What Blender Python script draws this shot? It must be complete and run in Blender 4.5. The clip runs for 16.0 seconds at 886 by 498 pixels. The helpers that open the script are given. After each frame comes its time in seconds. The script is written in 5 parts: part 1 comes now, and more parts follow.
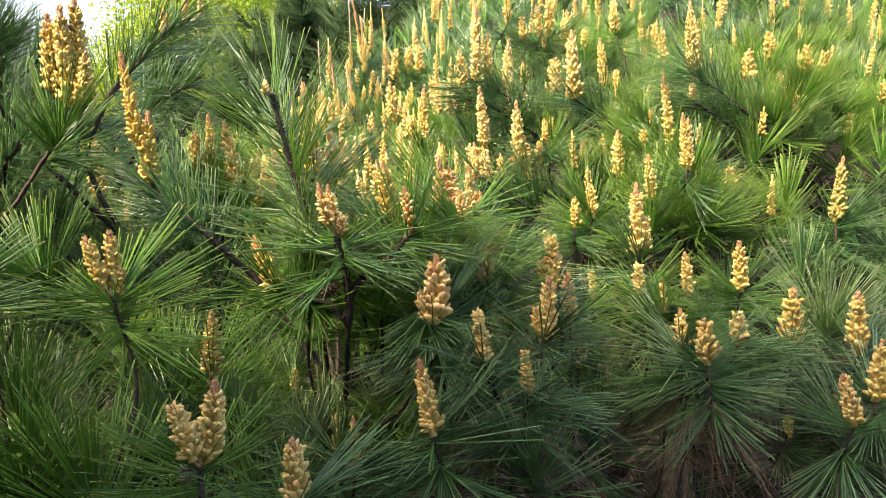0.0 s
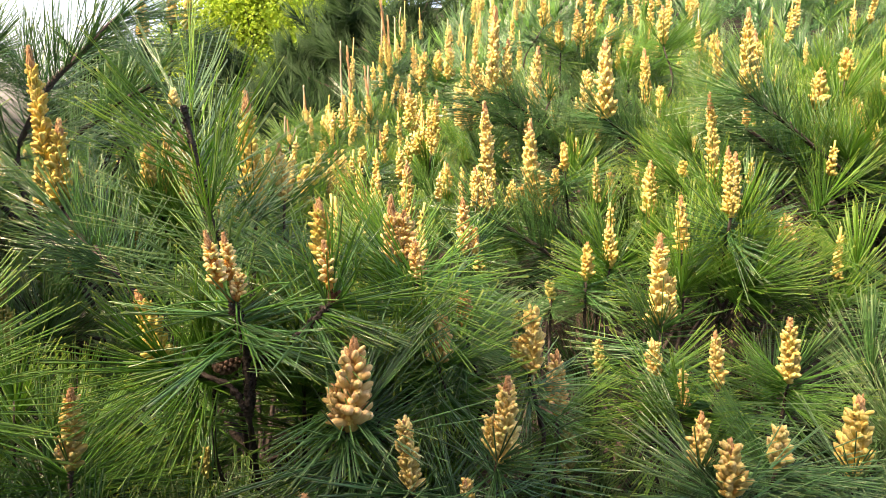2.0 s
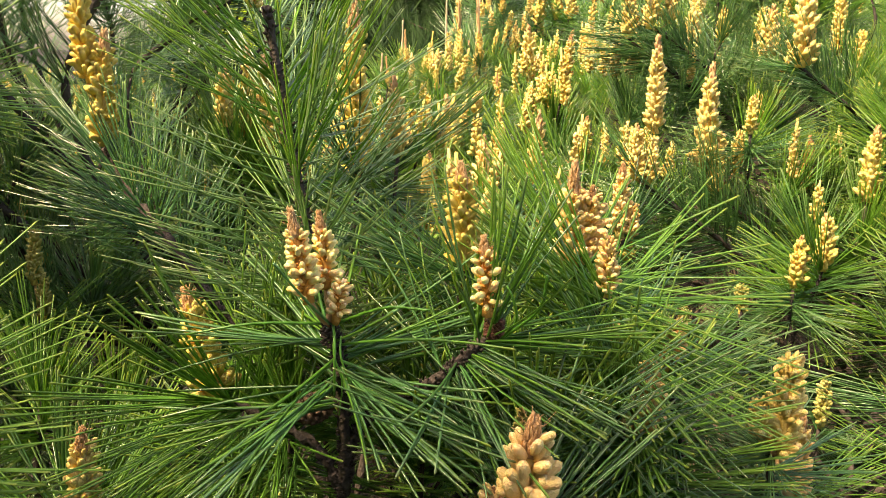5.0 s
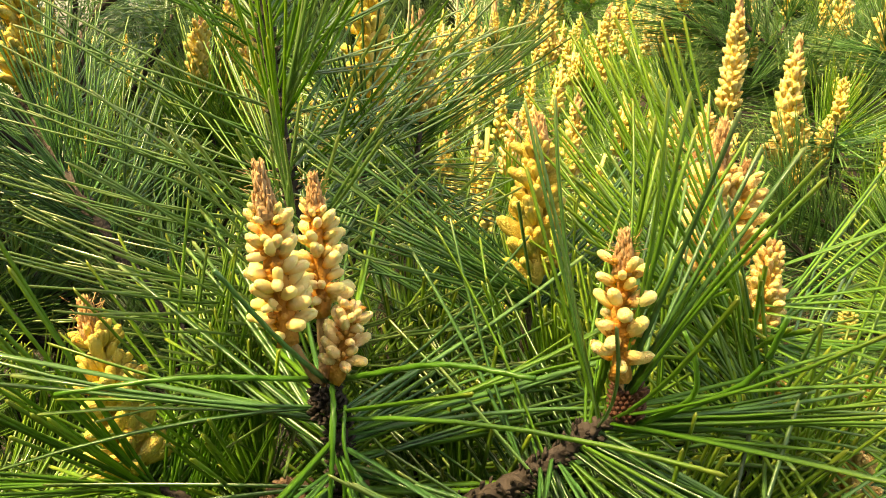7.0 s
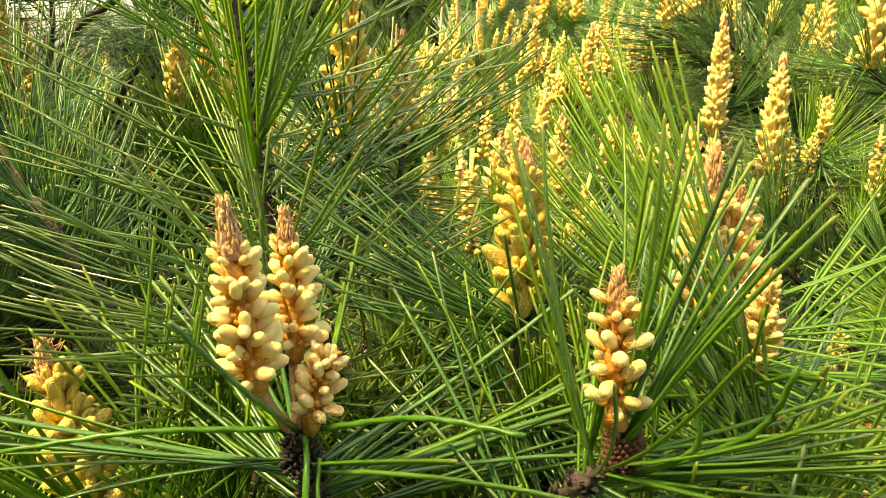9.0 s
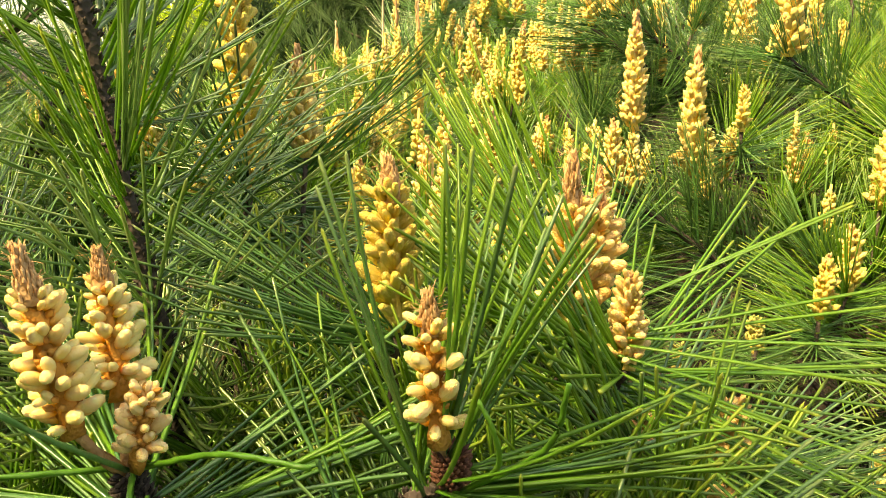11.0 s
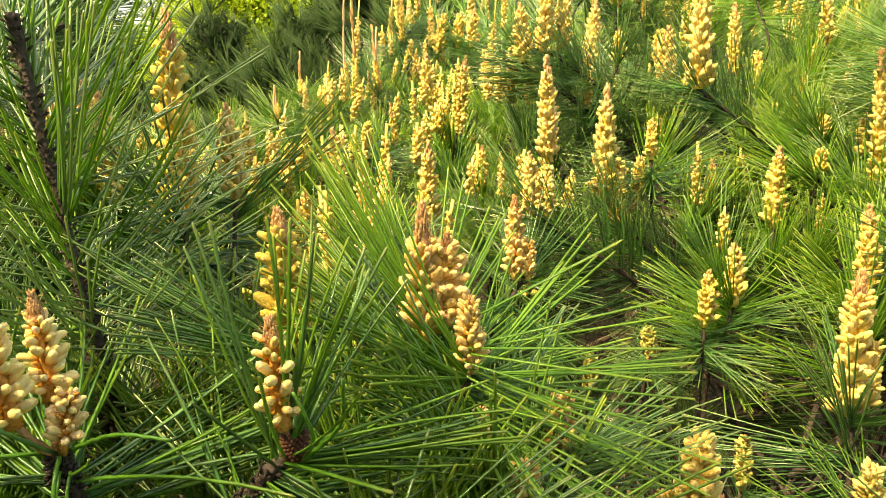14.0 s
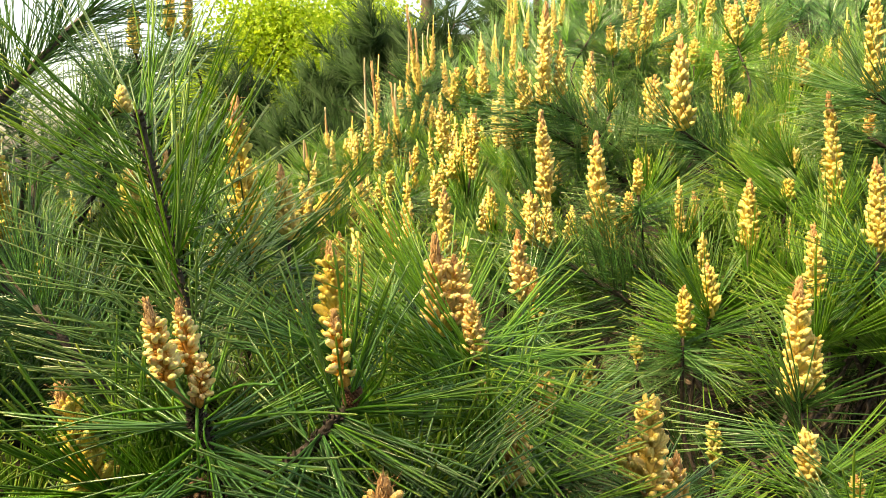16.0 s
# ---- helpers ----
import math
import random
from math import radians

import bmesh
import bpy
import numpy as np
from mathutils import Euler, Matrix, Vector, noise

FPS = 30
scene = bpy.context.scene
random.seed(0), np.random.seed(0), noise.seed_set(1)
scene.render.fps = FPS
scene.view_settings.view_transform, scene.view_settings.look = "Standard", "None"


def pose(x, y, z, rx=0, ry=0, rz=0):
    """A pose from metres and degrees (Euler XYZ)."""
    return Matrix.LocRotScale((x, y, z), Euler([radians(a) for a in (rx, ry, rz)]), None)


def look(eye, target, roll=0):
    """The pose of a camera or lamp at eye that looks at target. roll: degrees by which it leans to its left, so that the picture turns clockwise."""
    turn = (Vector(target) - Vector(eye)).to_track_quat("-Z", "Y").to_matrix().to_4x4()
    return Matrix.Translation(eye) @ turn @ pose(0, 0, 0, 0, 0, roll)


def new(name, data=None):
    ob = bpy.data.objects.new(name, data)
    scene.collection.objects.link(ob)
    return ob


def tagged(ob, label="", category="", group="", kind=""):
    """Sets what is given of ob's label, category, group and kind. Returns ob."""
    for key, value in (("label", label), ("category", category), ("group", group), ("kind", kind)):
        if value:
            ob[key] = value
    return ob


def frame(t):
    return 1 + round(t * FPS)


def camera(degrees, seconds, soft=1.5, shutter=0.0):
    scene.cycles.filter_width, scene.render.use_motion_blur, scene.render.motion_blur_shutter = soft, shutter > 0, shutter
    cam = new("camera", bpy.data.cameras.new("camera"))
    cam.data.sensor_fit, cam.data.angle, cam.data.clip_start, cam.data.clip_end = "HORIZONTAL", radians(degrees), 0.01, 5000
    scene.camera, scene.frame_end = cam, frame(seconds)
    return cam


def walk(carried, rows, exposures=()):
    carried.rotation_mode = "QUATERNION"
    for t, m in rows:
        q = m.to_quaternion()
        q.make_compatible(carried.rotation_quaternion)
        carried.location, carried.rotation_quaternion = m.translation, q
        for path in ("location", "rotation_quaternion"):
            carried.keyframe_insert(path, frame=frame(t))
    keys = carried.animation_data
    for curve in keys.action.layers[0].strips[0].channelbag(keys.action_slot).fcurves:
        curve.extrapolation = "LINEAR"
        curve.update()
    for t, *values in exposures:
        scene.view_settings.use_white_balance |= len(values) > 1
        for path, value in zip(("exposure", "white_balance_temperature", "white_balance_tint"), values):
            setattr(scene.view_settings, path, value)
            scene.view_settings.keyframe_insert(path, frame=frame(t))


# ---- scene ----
cam = camera(65.0, 16.0, soft=1.0)
PATH = [
    (0, (0.019, -0.03, 1.513), (-0.002, 1.937, 1.152), -1.5),
    (0.5, (0.043, 0.04, 1.519), (0.0, 2.015, 1.205), 0.0),
    (1, (0.061, 0.107, 1.532), (-0.01, 2.078, 1.203), -0.8),
    (1.5, (0.087, 0.147, 1.538), (-0.004, 2.117, 1.203), 0.5),
    (2, (0.127, 0.204, 1.541), (-0.048, 2.164, 1.188), 1.0),
    (2.5, (0.135, 0.236, 1.536), (-0.077, 2.185, 1.143), 0.6),
    (3, (0.131, 0.263, 1.531), (-0.115, 2.205, 1.121), 0.6),
    (3.5, (0.114, 0.306, 1.535), (-0.164, 2.24, 1.108), -0.1),
    (4, (0.073, 0.355, 1.536), (-0.237, 2.282, 1.098), 0.9),
    (4.5, (0.037, 0.399, 1.527), (-0.322, 2.311, 1.065), 2.6),
    (5, (0.014, 0.452, 1.519), (-0.363, 2.353, 1.026), 3.5),
    (5.2, (0.007, 0.469, 1.517), (-0.376, 2.368, 1.019), 4.0),
    (7.3, (-0.052, 0.62, 1.465), (-0.376, 2.531, 0.972), 6.8),
    (7.5, (-0.051, 0.622, 1.461), (-0.362, 2.535, 0.966), 7.3),
    (8, (-0.05, 0.625, 1.466), (-0.348, 2.543, 0.984), 6.6),
    (8.5, (-0.051, 0.625, 1.472), (-0.357, 2.548, 1.015), 6.2),
    (9, (-0.052, 0.626, 1.477), (-0.367, 2.551, 1.033), 5.7),
    (9.5, (-0.042, 0.63, 1.479), (-0.349, 2.554, 1.029), 5.0),
    (10, (-0.017, 0.633, 1.487), (-0.28, 2.564, 1.04), 3.9),
    (10.2, (-0.014, 0.633, 1.488), (-0.261, 2.568, 1.048), 3.5),
    (12.3, (0.003, 0.624, 1.488), (-0.202, 2.562, 1.038), 3.6),
    (12.5, (0.009, 0.615, 1.493), (-0.195, 2.553, 1.045), 3.8),
    (13, (0.021, 0.599, 1.505), (-0.19, 2.543, 1.082), 3.0),
    (13.5, (0.031, 0.587, 1.507), (-0.177, 2.533, 1.094), 2.6),
    (14, (0.052, 0.566, 1.515), (-0.13, 2.518, 1.12), 2.2),
    (14.5, (0.064, 0.532, 1.516), (-0.109, 2.486, 1.124), 1.9),
    (15, (0.077, 0.486, 1.527), (-0.112, 2.443, 1.164), 0.8),
    (15.5, (0.082, 0.457, 1.528), (-0.132, 2.419, 1.207), 0.1),
    (16, (0.076, 0.434, 1.525), (-0.178, 2.399, 1.247), -0.2),
]
walk(cam, [(t, look(eye, target, roll)) for t, eye, target, roll in PATH],
     exposures=[(0.0, 1.94, 7000, 28), (2.5, 1.96, 7700, 25), (5.0, 1.90, 8300, 18), (7.5, 2.13, 11600, 9), (13.5, 2.0, 11000, 8), (16.0, 1.80, 9700, 6)])

# ---- light ----
SUN_EL, SUN_AZ = 54.0, -124.0   # degrees above the horizon; degrees from +y, minus is towards -x
world = bpy.data.worlds.new("hazy_sky")
scene.world = world
world.use_nodes = True
wn, wl = world.node_tree.nodes, world.node_tree.links
wn.clear()
sky = wn.new("ShaderNodeTexSky")
sky.sky_type = "NISHITA"
sky.sun_disc = False
sky.sun_elevation, sky.sun_rotation = radians(SUN_EL), radians(SUN_AZ)
sky.dust_density = 3.0
sky.air_density = 1.0
bg = wn.new("ShaderNodeBackground")
bg.inputs["Strength"].default_value = 0.145
wout = wn.new("ShaderNodeOutputWorld")
wl.new(sky.outputs["Color"], bg.inputs["Color"])
wl.new(bg.outputs["Background"], wout.inputs["Surface"])

sun = new("sun", bpy.data.lights.new("sun", "SUN"))
sun.data.energy, sun.data.angle, sun.data.color = 3.3, radians(6.0), (1.0, 0.88, 0.64)
sun_way = Vector((math.sin(radians(SUN_AZ)) * math.cos(radians(SUN_EL)), math.cos(radians(SUN_AZ)) * math.cos(radians(SUN_EL)), math.sin(radians(SUN_EL))))
sun.matrix_world = look(tuple(sun_way * 20), (0, 0, 0))


# ---- materials ----
def material(name):
    mat = bpy.data.materials.new(name)
    mat.use_nodes = True
    nodes, links = mat.node_tree.nodes, mat.node_tree.links
    return mat, nodes, links, nodes["Principled BSDF"]


def ramp(nodes, stops):
    r = nodes.new("ShaderNodeValToRGB")
    while len(r.color_ramp.elements) < len(stops):
        r.color_ramp.elements.new(0.5)
    for e, (pos, col) in zip(r.color_ramp.elements, stops):
        e.position, e.color = pos, (*col, 1)
    return r


def mix_rgb(nodes, links, fac, a, b, mode="MIX"):
    m = nodes.new("ShaderNodeMix")
    m.data_type, m.blend_type = "RGBA", mode
    for socket, value in ((m.inputs[0], fac), (m.inputs[6], a), (m.inputs[7], b)):
        if isinstance(value, (int, float)):
            socket.default_value = value
        elif isinstance(value, tuple):
            socket.default_value = (*value, 1)
        else:
            links.new(value, socket)
    return m.outputs[2]


def leaf_material(name, stops, tip, through_light, rough, gloss=0.6, wax=0.0):
    """Green of needles and leaves: every needle its own tone, tips paler, thin enough to let light through."""
    mat, nodes, links, bsdf = material(name)
    geo = nodes.new("ShaderNodeNewGeometry")
    info = nodes.new("ShaderNodeObjectInfo")
    add = nodes.new("ShaderNodeMath")
    add.operation = "MULTIPLY_ADD"
    add.inputs[1].default_value = 0.35
    half = nodes.new("ShaderNodeMath")
    half.operation = "MULTIPLY"
    half.inputs[1].default_value = 0.65
    links.new(geo.outputs["Random Per Island"], half.inputs[0])
    links.new(info.outputs["Random"], add.inputs[0])
    links.new(half.outputs[0], add.inputs[2])
    tone = ramp(nodes, stops)
    links.new(add.outputs[0], tone.inputs["Fac"])
    along = nodes.new("ShaderNodeAttribute")
    along.attribute_name = "along"
    at_tip = ramp(nodes, [(0.0, (0.0, 0.0, 0.0)), (0.6, (0.06, 0.06, 0.06)), (0.92, (0.15, 0.15, 0.15)), (1.0, (0.55, 0.55, 0.55))])
    links.new(along.outputs["Fac"], at_tip.inputs["Fac"])
    col = mix_rgb(nodes, links, at_tip.outputs["Color"], tone.outputs["Color"], tip)
    grain = nodes.new("ShaderNodeTexNoise")
    grain.inputs["Scale"].default_value = 60
    dry = ramp(nodes, [(0.0, (0.72, 0.72, 0.72)), (1.0, (1.25, 1.2, 1.1))])
    links.new(grain.outputs["Fac"], dry.inputs["Fac"])
    col = mix_rgb(nodes, links, 1.0, col, dry.outputs["Color"], "MULTIPLY")
    links.new(col, bsdf.inputs["Base Color"])
    bsdf.inputs["Roughness"].default_value = rough
    bsdf.inputs["Specular IOR Level"].default_value = gloss
    bsdf.inputs["Coat Weight"].default_value = wax
    bsdf.inputs["Coat Roughness"].default_value = 0.22
    tr = nodes.new("ShaderNodeBsdfTranslucent")
    links.new(col, tr.inputs["Color"])
    blend = nodes.new("ShaderNodeMixShader")
    blend.inputs[0].default_value = through_light
    links.new(bsdf.outputs[0], blend.inputs[1])
    links.new(tr.outputs[0], blend.inputs[2])
    links.new(blend.outputs[0], nodes["Material Output"].inputs["Surface"])
    return mat


def grain_material(name, stops, scale, rough, bump, distance, sub=0.0, foot=None):
    """Bark, pollen cones, bud scales, litter: tone by island and by noise at two scales, with relief."""
    mat, nodes, links, bsdf = material(name)
    coord = nodes.new("ShaderNodeTexCoord")
    fine = nodes.new("ShaderNodeTexNoise")
    fine.inputs["Scale"].default_value = scale
    fine.inputs["Detail"].default_value = 5
    links.new(coord.outputs["Object"], fine.inputs["Vector"])
    geo = nodes.new("ShaderNodeNewGeometry")
    info = nodes.new("ShaderNodeObjectInfo")
    s1 = nodes.new("ShaderNodeMath")
    s1.operation = "MULTIPLY_ADD"
    s1.inputs[1].default_value = 0.4
    links.new(geo.outputs["Random Per Island"], s1.inputs[0])
    s0 = nodes.new("ShaderNodeMath")
    s0.operation = "MULTIPLY"
    s0.inputs[1].default_value = 0.35
    links.new(fine.outputs["Fac"], s0.inputs[0])
    links.new(s0.outputs[0], s1.inputs[2])
    s2 = nodes.new("ShaderNodeMath")
    s2.operation = "MULTIPLY_ADD"
    s2.inputs[1].default_value = 0.25
    links.new(info.outputs["Random"], s2.inputs[0])
    links.new(s1.outputs[0], s2.inputs[2])
    tone = ramp(nodes, stops)
    links.new(s2.outputs[0], tone.inputs["Fac"])
    col = tone.outputs["Color"]
    if foot is not None:   # catkins are deeper orange where they sit on the axis
        along = nodes.new("ShaderNodeAttribute")
        along.attribute_name = "along"
        fade = ramp(nodes, [(0.10, (1, 1, 1)), (0.50, (0, 0, 0))])
        links.new(along.outputs["Fac"], fade.inputs["Fac"])
        col = mix_rgb(nodes, links, fade.outputs["Color"], col, foot)
    links.new(col, bsdf.inputs["Base Color"])
    bsdf.inputs["Roughness"].default_value = rough
    bsdf.inputs["Specular IOR Level"].default_value = 0.25
    if sub:
        bsdf.inputs["Subsurface Weight"].default_value = sub
        bsdf.inputs["Subsurface Radius"].default_value = (0.006, 0.003, 0.001)
        bsdf.inputs["Subsurface Scale"].default_value = 0.5
    relief = nodes.new("ShaderNodeTexVoronoi")
    relief.inputs["Scale"].default_value = scale * 1.6
    links.new(coord.outputs["Object"], relief.inputs["Vector"])
    b = nodes.new("ShaderNodeBump")
    b.inputs["Strength"].default_value = bump
    b.inputs["Distance"].default_value = distance
    links.new(relief.outputs["Distance"], b.inputs["Height"])
    links.new(b.outputs["Normal"], bsdf.inputs["Normal"])
    return mat


M_NEEDLE = leaf_material("pine_needle", [(0.0, (0.017, 0.085, 0.030)), (0.35, (0.040, 0.175, 0.046)), (0.62, (0.080, 0.26, 0.068)), (0.82, (0.15, 0.34, 0.12)), (1.0, (0.27, 0.44, 0.21))], (0.38, 0.44, 0.14), 0.34, 0.28, 0.7, 0.35)
M_NEEDLE_YOUNG = leaf_material("young_needle", [(0.0, (0.038, 0.16, 0.022)), (0.5, (0.092, 0.295, 0.036)), (1.0, (0.20, 0.42, 0.06))], (0.46, 0.47, 0.09), 0.38, 0.34, 0.5, 0.12)
# glaucous green; the leader's white sheen is put into its palest tones
M_NEEDLE_PALE = leaf_material("glaucous_sheen_needle", [(0.0, (0.06, 0.19, 0.06)), (0.45, (0.14, 0.31, 0.10)), (0.8, (0.24, 0.40, 0.17)), (1.0, (0.42, 0.52, 0.34))], (0.42, 0.47, 0.20), 0.40, 0.28, 0.8, 0.4)
# dark pine green, deepened further to stand in for shade
M_NEEDLE_SHADE = leaf_material("shade_dark_needle", [(0.0, (0.006, 0.026, 0.007)), (0.5, (0.015, 0.054, 0.011)), (1.0, (0.036, 0.085, 0.016))], (0.035, 0.065, 0.016), 0.2, 0.6, 0.2)
M_NEEDLE_DEAD = leaf_material("dead_needle", [(0.0, (0.06, 0.042, 0.026)), (0.6, (0.13, 0.095, 0.06)), (1.0, (0.22, 0.18, 0.12))], (0.22, 0.17, 0.11), 0.12, 0.7)
M_LEAF = leaf_material("broad_leaf", [(0.0, (0.12, 0.26, 0.02)), (0.5, (0.25, 0.41, 0.035)), (1.0, (0.42, 0.54, 0.06))], (0.36, 0.48, 0.06), 0.45, 0.5, 0.3)
M_CONE = {
    "y": grain_material("yellow_pollen_cone", [(0.0, (0.44, 0.33, 0.08)), (0.5, (0.58, 0.46, 0.14)), (1.0, (0.68, 0.57, 0.23))], 900, 0.75, 0.7, 0.0006, 0.25, foot=(0.60, 0.43, 0.10)),
    "c": grain_material("cream_pollen_cone", [(0.0, (0.48, 0.35, 0.10)), (0.5, (0.62, 0.49, 0.18)), (1.0, (0.71, 0.60, 0.27))], 900, 0.75, 0.7, 0.0006, 0.25, foot=(0.62, 0.45, 0.14)),
    "h": grain_material("ripe_cream_pollen_cone", [(0.0, (0.64, 0.44, 0.12)), (0.5, (0.82, 0.66, 0.27)), (1.0, (0.90, 0.80, 0.46))], 1400, 0.75, 0.8, 0.0005, 0.25, foot=(0.76, 0.44, 0.07)),
    "o": grain_material("orange_pollen_cone", [(0.0, (0.54, 0.34, 0.12)), (0.5, (0.74, 0.51, 0.21)), (1.0, (0.84, 0.67, 0.34))], 900, 0.75, 0.7, 0.0006, 0.25, foot=(0.66, 0.36, 0.09)),
    "p": grain_material("pinkish_pollen_cone", [(0.0, (0.55, 0.32, 0.16)), (0.5, (0.72, 0.48, 0.26)), (1.0, (0.84, 0.66, 0.40))], 1400, 0.75, 0.8, 0.0005, 0.25, foot=(0.58, 0.30, 0.12)),
    "g": grain_material("greenish_pollen_cone", [(0.0, (0.22, 0.22, 0.06)), (0.5, (0.38, 0.36, 0.11)), (1.0, (0.56, 0.50, 0.20))], 900, 0.75, 0.7, 0.0006, 0.1, foot=(0.30, 0.24, 0.06)),
}
# the same tones at the grain of single catkins, which are built one unit long
M_CATKIN = {
    "y": grain_material("yellow_catkin", [(0.0, (0.52, 0.38, 0.07)), (0.5, (0.65, 0.50, 0.13)), (1.0, (0.73, 0.62, 0.22))], 11, 0.75, 0.5, 0.0012, 0.2, foot=(0.60, 0.43, 0.10)),
    "c": grain_material("cream_catkin", [(0.0, (0.57, 0.41, 0.11)), (0.5, (0.70, 0.54, 0.19)), (1.0, (0.77, 0.66, 0.29))], 11, 0.75, 0.5, 0.0012, 0.2, foot=(0.62, 0.45, 0.14)),
    "h": grain_material("ripe_cream_catkin", [(0.0, (0.80, 0.56, 0.18)), (0.5, (0.87, 0.69, 0.29)), (1.0, (0.92, 0.81, 0.45))], 14, 0.8, 0.45, 0.0012, 0.3, foot=(0.82, 0.36, 0.04)),
    "o": grain_material("orange_catkin", [(0.0, (0.56, 0.35, 0.12)), (0.5, (0.76, 0.53, 0.22)), (1.0, (0.86, 0.69, 0.35))], 11, 0.75, 0.5, 0.0012, 0.2, foot=(0.66, 0.36, 0.09)),
    "p": grain_material("pinkish_catkin", [(0.0, (0.76, 0.46, 0.17)), (0.5, (0.92, 0.66, 0.30)), (1.0, (0.95, 0.80, 0.46))], 11, 0.75, 0.5, 0.0012, 0.3, foot=(0.78, 0.46, 0.18)),
    "g": grain_material("greenish_catkin", [(0.0, (0.26, 0.25, 0.07)), (0.5, (0.42, 0.39, 0.13)), (1.0, (0.58, 0.52, 0.22))], 11, 0.75, 0.5, 0.0012, 0.2, foot=(0.30, 0.24, 0.06)),
}
M_BRACT = grain_material("orange_brown_bract", [(0.0, (0.60, 0.40, 0.09)), (0.5, (0.72, 0.52, 0.15)), (1.0, (0.80, 0.63, 0.26))], 700, 0.8, 0.6, 0.0006)
M_AXIS = grain_material("rusty_spike_axis", [(0.0, (0.34, 0.13, 0.03)), (0.5, (0.52, 0.24, 0.05)), (1.0, (0.70, 0.42, 0.12))], 700, 0.8, 0.6, 0.0006)
M_TIP = grain_material("brown_bud_scale", [(0.0, (0.25, 0.12, 0.05)), (0.5, (0.42, 0.245, 0.11)), (1.0, (0.59, 0.42, 0.23))], 500, 0.8, 0.6, 0.0006)
M_BUD = grain_material("dark_bud_scale", [(0.0, (0.05, 0.022, 0.016)), (0.5, (0.12, 0.05, 0.032)), (1.0, (0.26, 0.13, 0.075))], 500, 0.8, 0.6, 0.0006)
M_SHOOT = grain_material("tan_shoot_scale", [(0.0, (0.30, 0.22, 0.13)), (0.5, (0.44, 0.35, 0.22)), (1.0, (0.58, 0.49, 0.33))], 500, 0.8, 0.6, 0.0006)
M_TWIG = grain_material("twig_bark", [(0.0, (0.018, 0.015, 0.013)), (0.5, (0.048, 0.038, 0.032)), (1.0, (0.12, 0.095, 0.08))], 220, 0.85, 0.8, 0.0015)
M_BARK = grain_material("trunk_bark", [(0.0, (0.03, 0.022, 0.018)), (0.5, (0.09, 0.065, 0.05)), (1.0, (0.19, 0.15, 0.12))], 45, 0.9, 1.0, 0.006)
M_CONE_GREEN = grain_material("unripe_cone_scale", [(0.0, (0.07, 0.10, 0.05)), (0.5, (0.15, 0.18, 0.10)), (1.0, (0.26, 0.27, 0.17))], 300, 0.7, 0.5, 0.001)
M_CONE_OLD = grain_material("old_cone_scale", [(0.0, (0.06, 0.035, 0.022)), (0.5, (0.14, 0.085, 0.055)), (1.0, (0.25, 0.17, 0.12))], 300, 0.85, 0.6, 0.001)
# litter coloured near black, with the shade under the thicket included
M_GROUND = grain_material("shade_dark_litter", [(0.0, (0.008, 0.006, 0.004)), (0.5, (0.020, 0.015, 0.009)), (1.0, (0.045, 0.034, 0.02))], 25, 0.95, 1.0, 0.02)


# ---- mesh tools ----
class Soup:
    """Collects vertices, faces, the place along a needle, and a material slot for every face."""

    def __init__(self):
        self.v, self.f, self.a, self.m = [], [], [], []

    def add(self, verts, faces, along=None, slot=0):
        k = len(self.v)
        self.v.extend(verts)
        self.a.extend(along if along is not None else [0.0] * len(verts))
        self.f.extend([tuple(i + k for i in f) for f in faces])
        self.m.extend([slot] * len(faces))

    def mesh(self, name, mats, smooth=True):
        me = bpy.data.meshes.new(name)
        me.from_pydata([tuple(p) for p in self.v], [], self.f)
        for m in mats:
            me.materials.append(m)
        me.polygons.foreach_set("material_index", self.m)
        me.polygons.foreach_set("use_smooth", [smooth] * len(self.f))
        att = me.attributes.new("along", "FLOAT", "POINT")
        att.data.foreach_set("value", self.a)
        me.update()
        return me


def part(name, me, parent, label="", local=None):
    ob = new(name, me)
    ob.parent = parent
    if local is not None:
        ob.matrix_basis = local
    return tagged(ob, label)


def frame_of(axis):
    """Two unit vectors square to an axis."""
    axis = axis / np.linalg.norm(axis)
    ref = np.array((0.0, 0.0, 1.0)) if abs(axis[2]) < 0.9 else np.array((1.0, 0.0, 0.0))
    u = np.cross(axis, ref)
    u /= np.linalg.norm(u)
    return u, np.cross(axis, u)


def curve_points(ctrl, n):
    """A smooth line through the control points."""
    ctrl = [np.array(c, float) for c in ctrl]
    pts = [2 * ctrl[0] - ctrl[1], *ctrl, 2 * ctrl[-1] - ctrl[-2]]
    out = []
    spans = len(ctrl) - 1
    for i in range(n + 1):
        s = i / n * spans
        k = min(int(s), spans - 1)
        t = s - k
        p0, p1, p2, p3 = pts[k:k + 4]
        out.append(0.5 * (2 * p1 + (p2 - p0) * t + (2 * p0 - 5 * p1 + 4 * p2 - p3) * t * t + (3 * p1 - p0 - 3 * p2 + p3) * t ** 3))
    return out


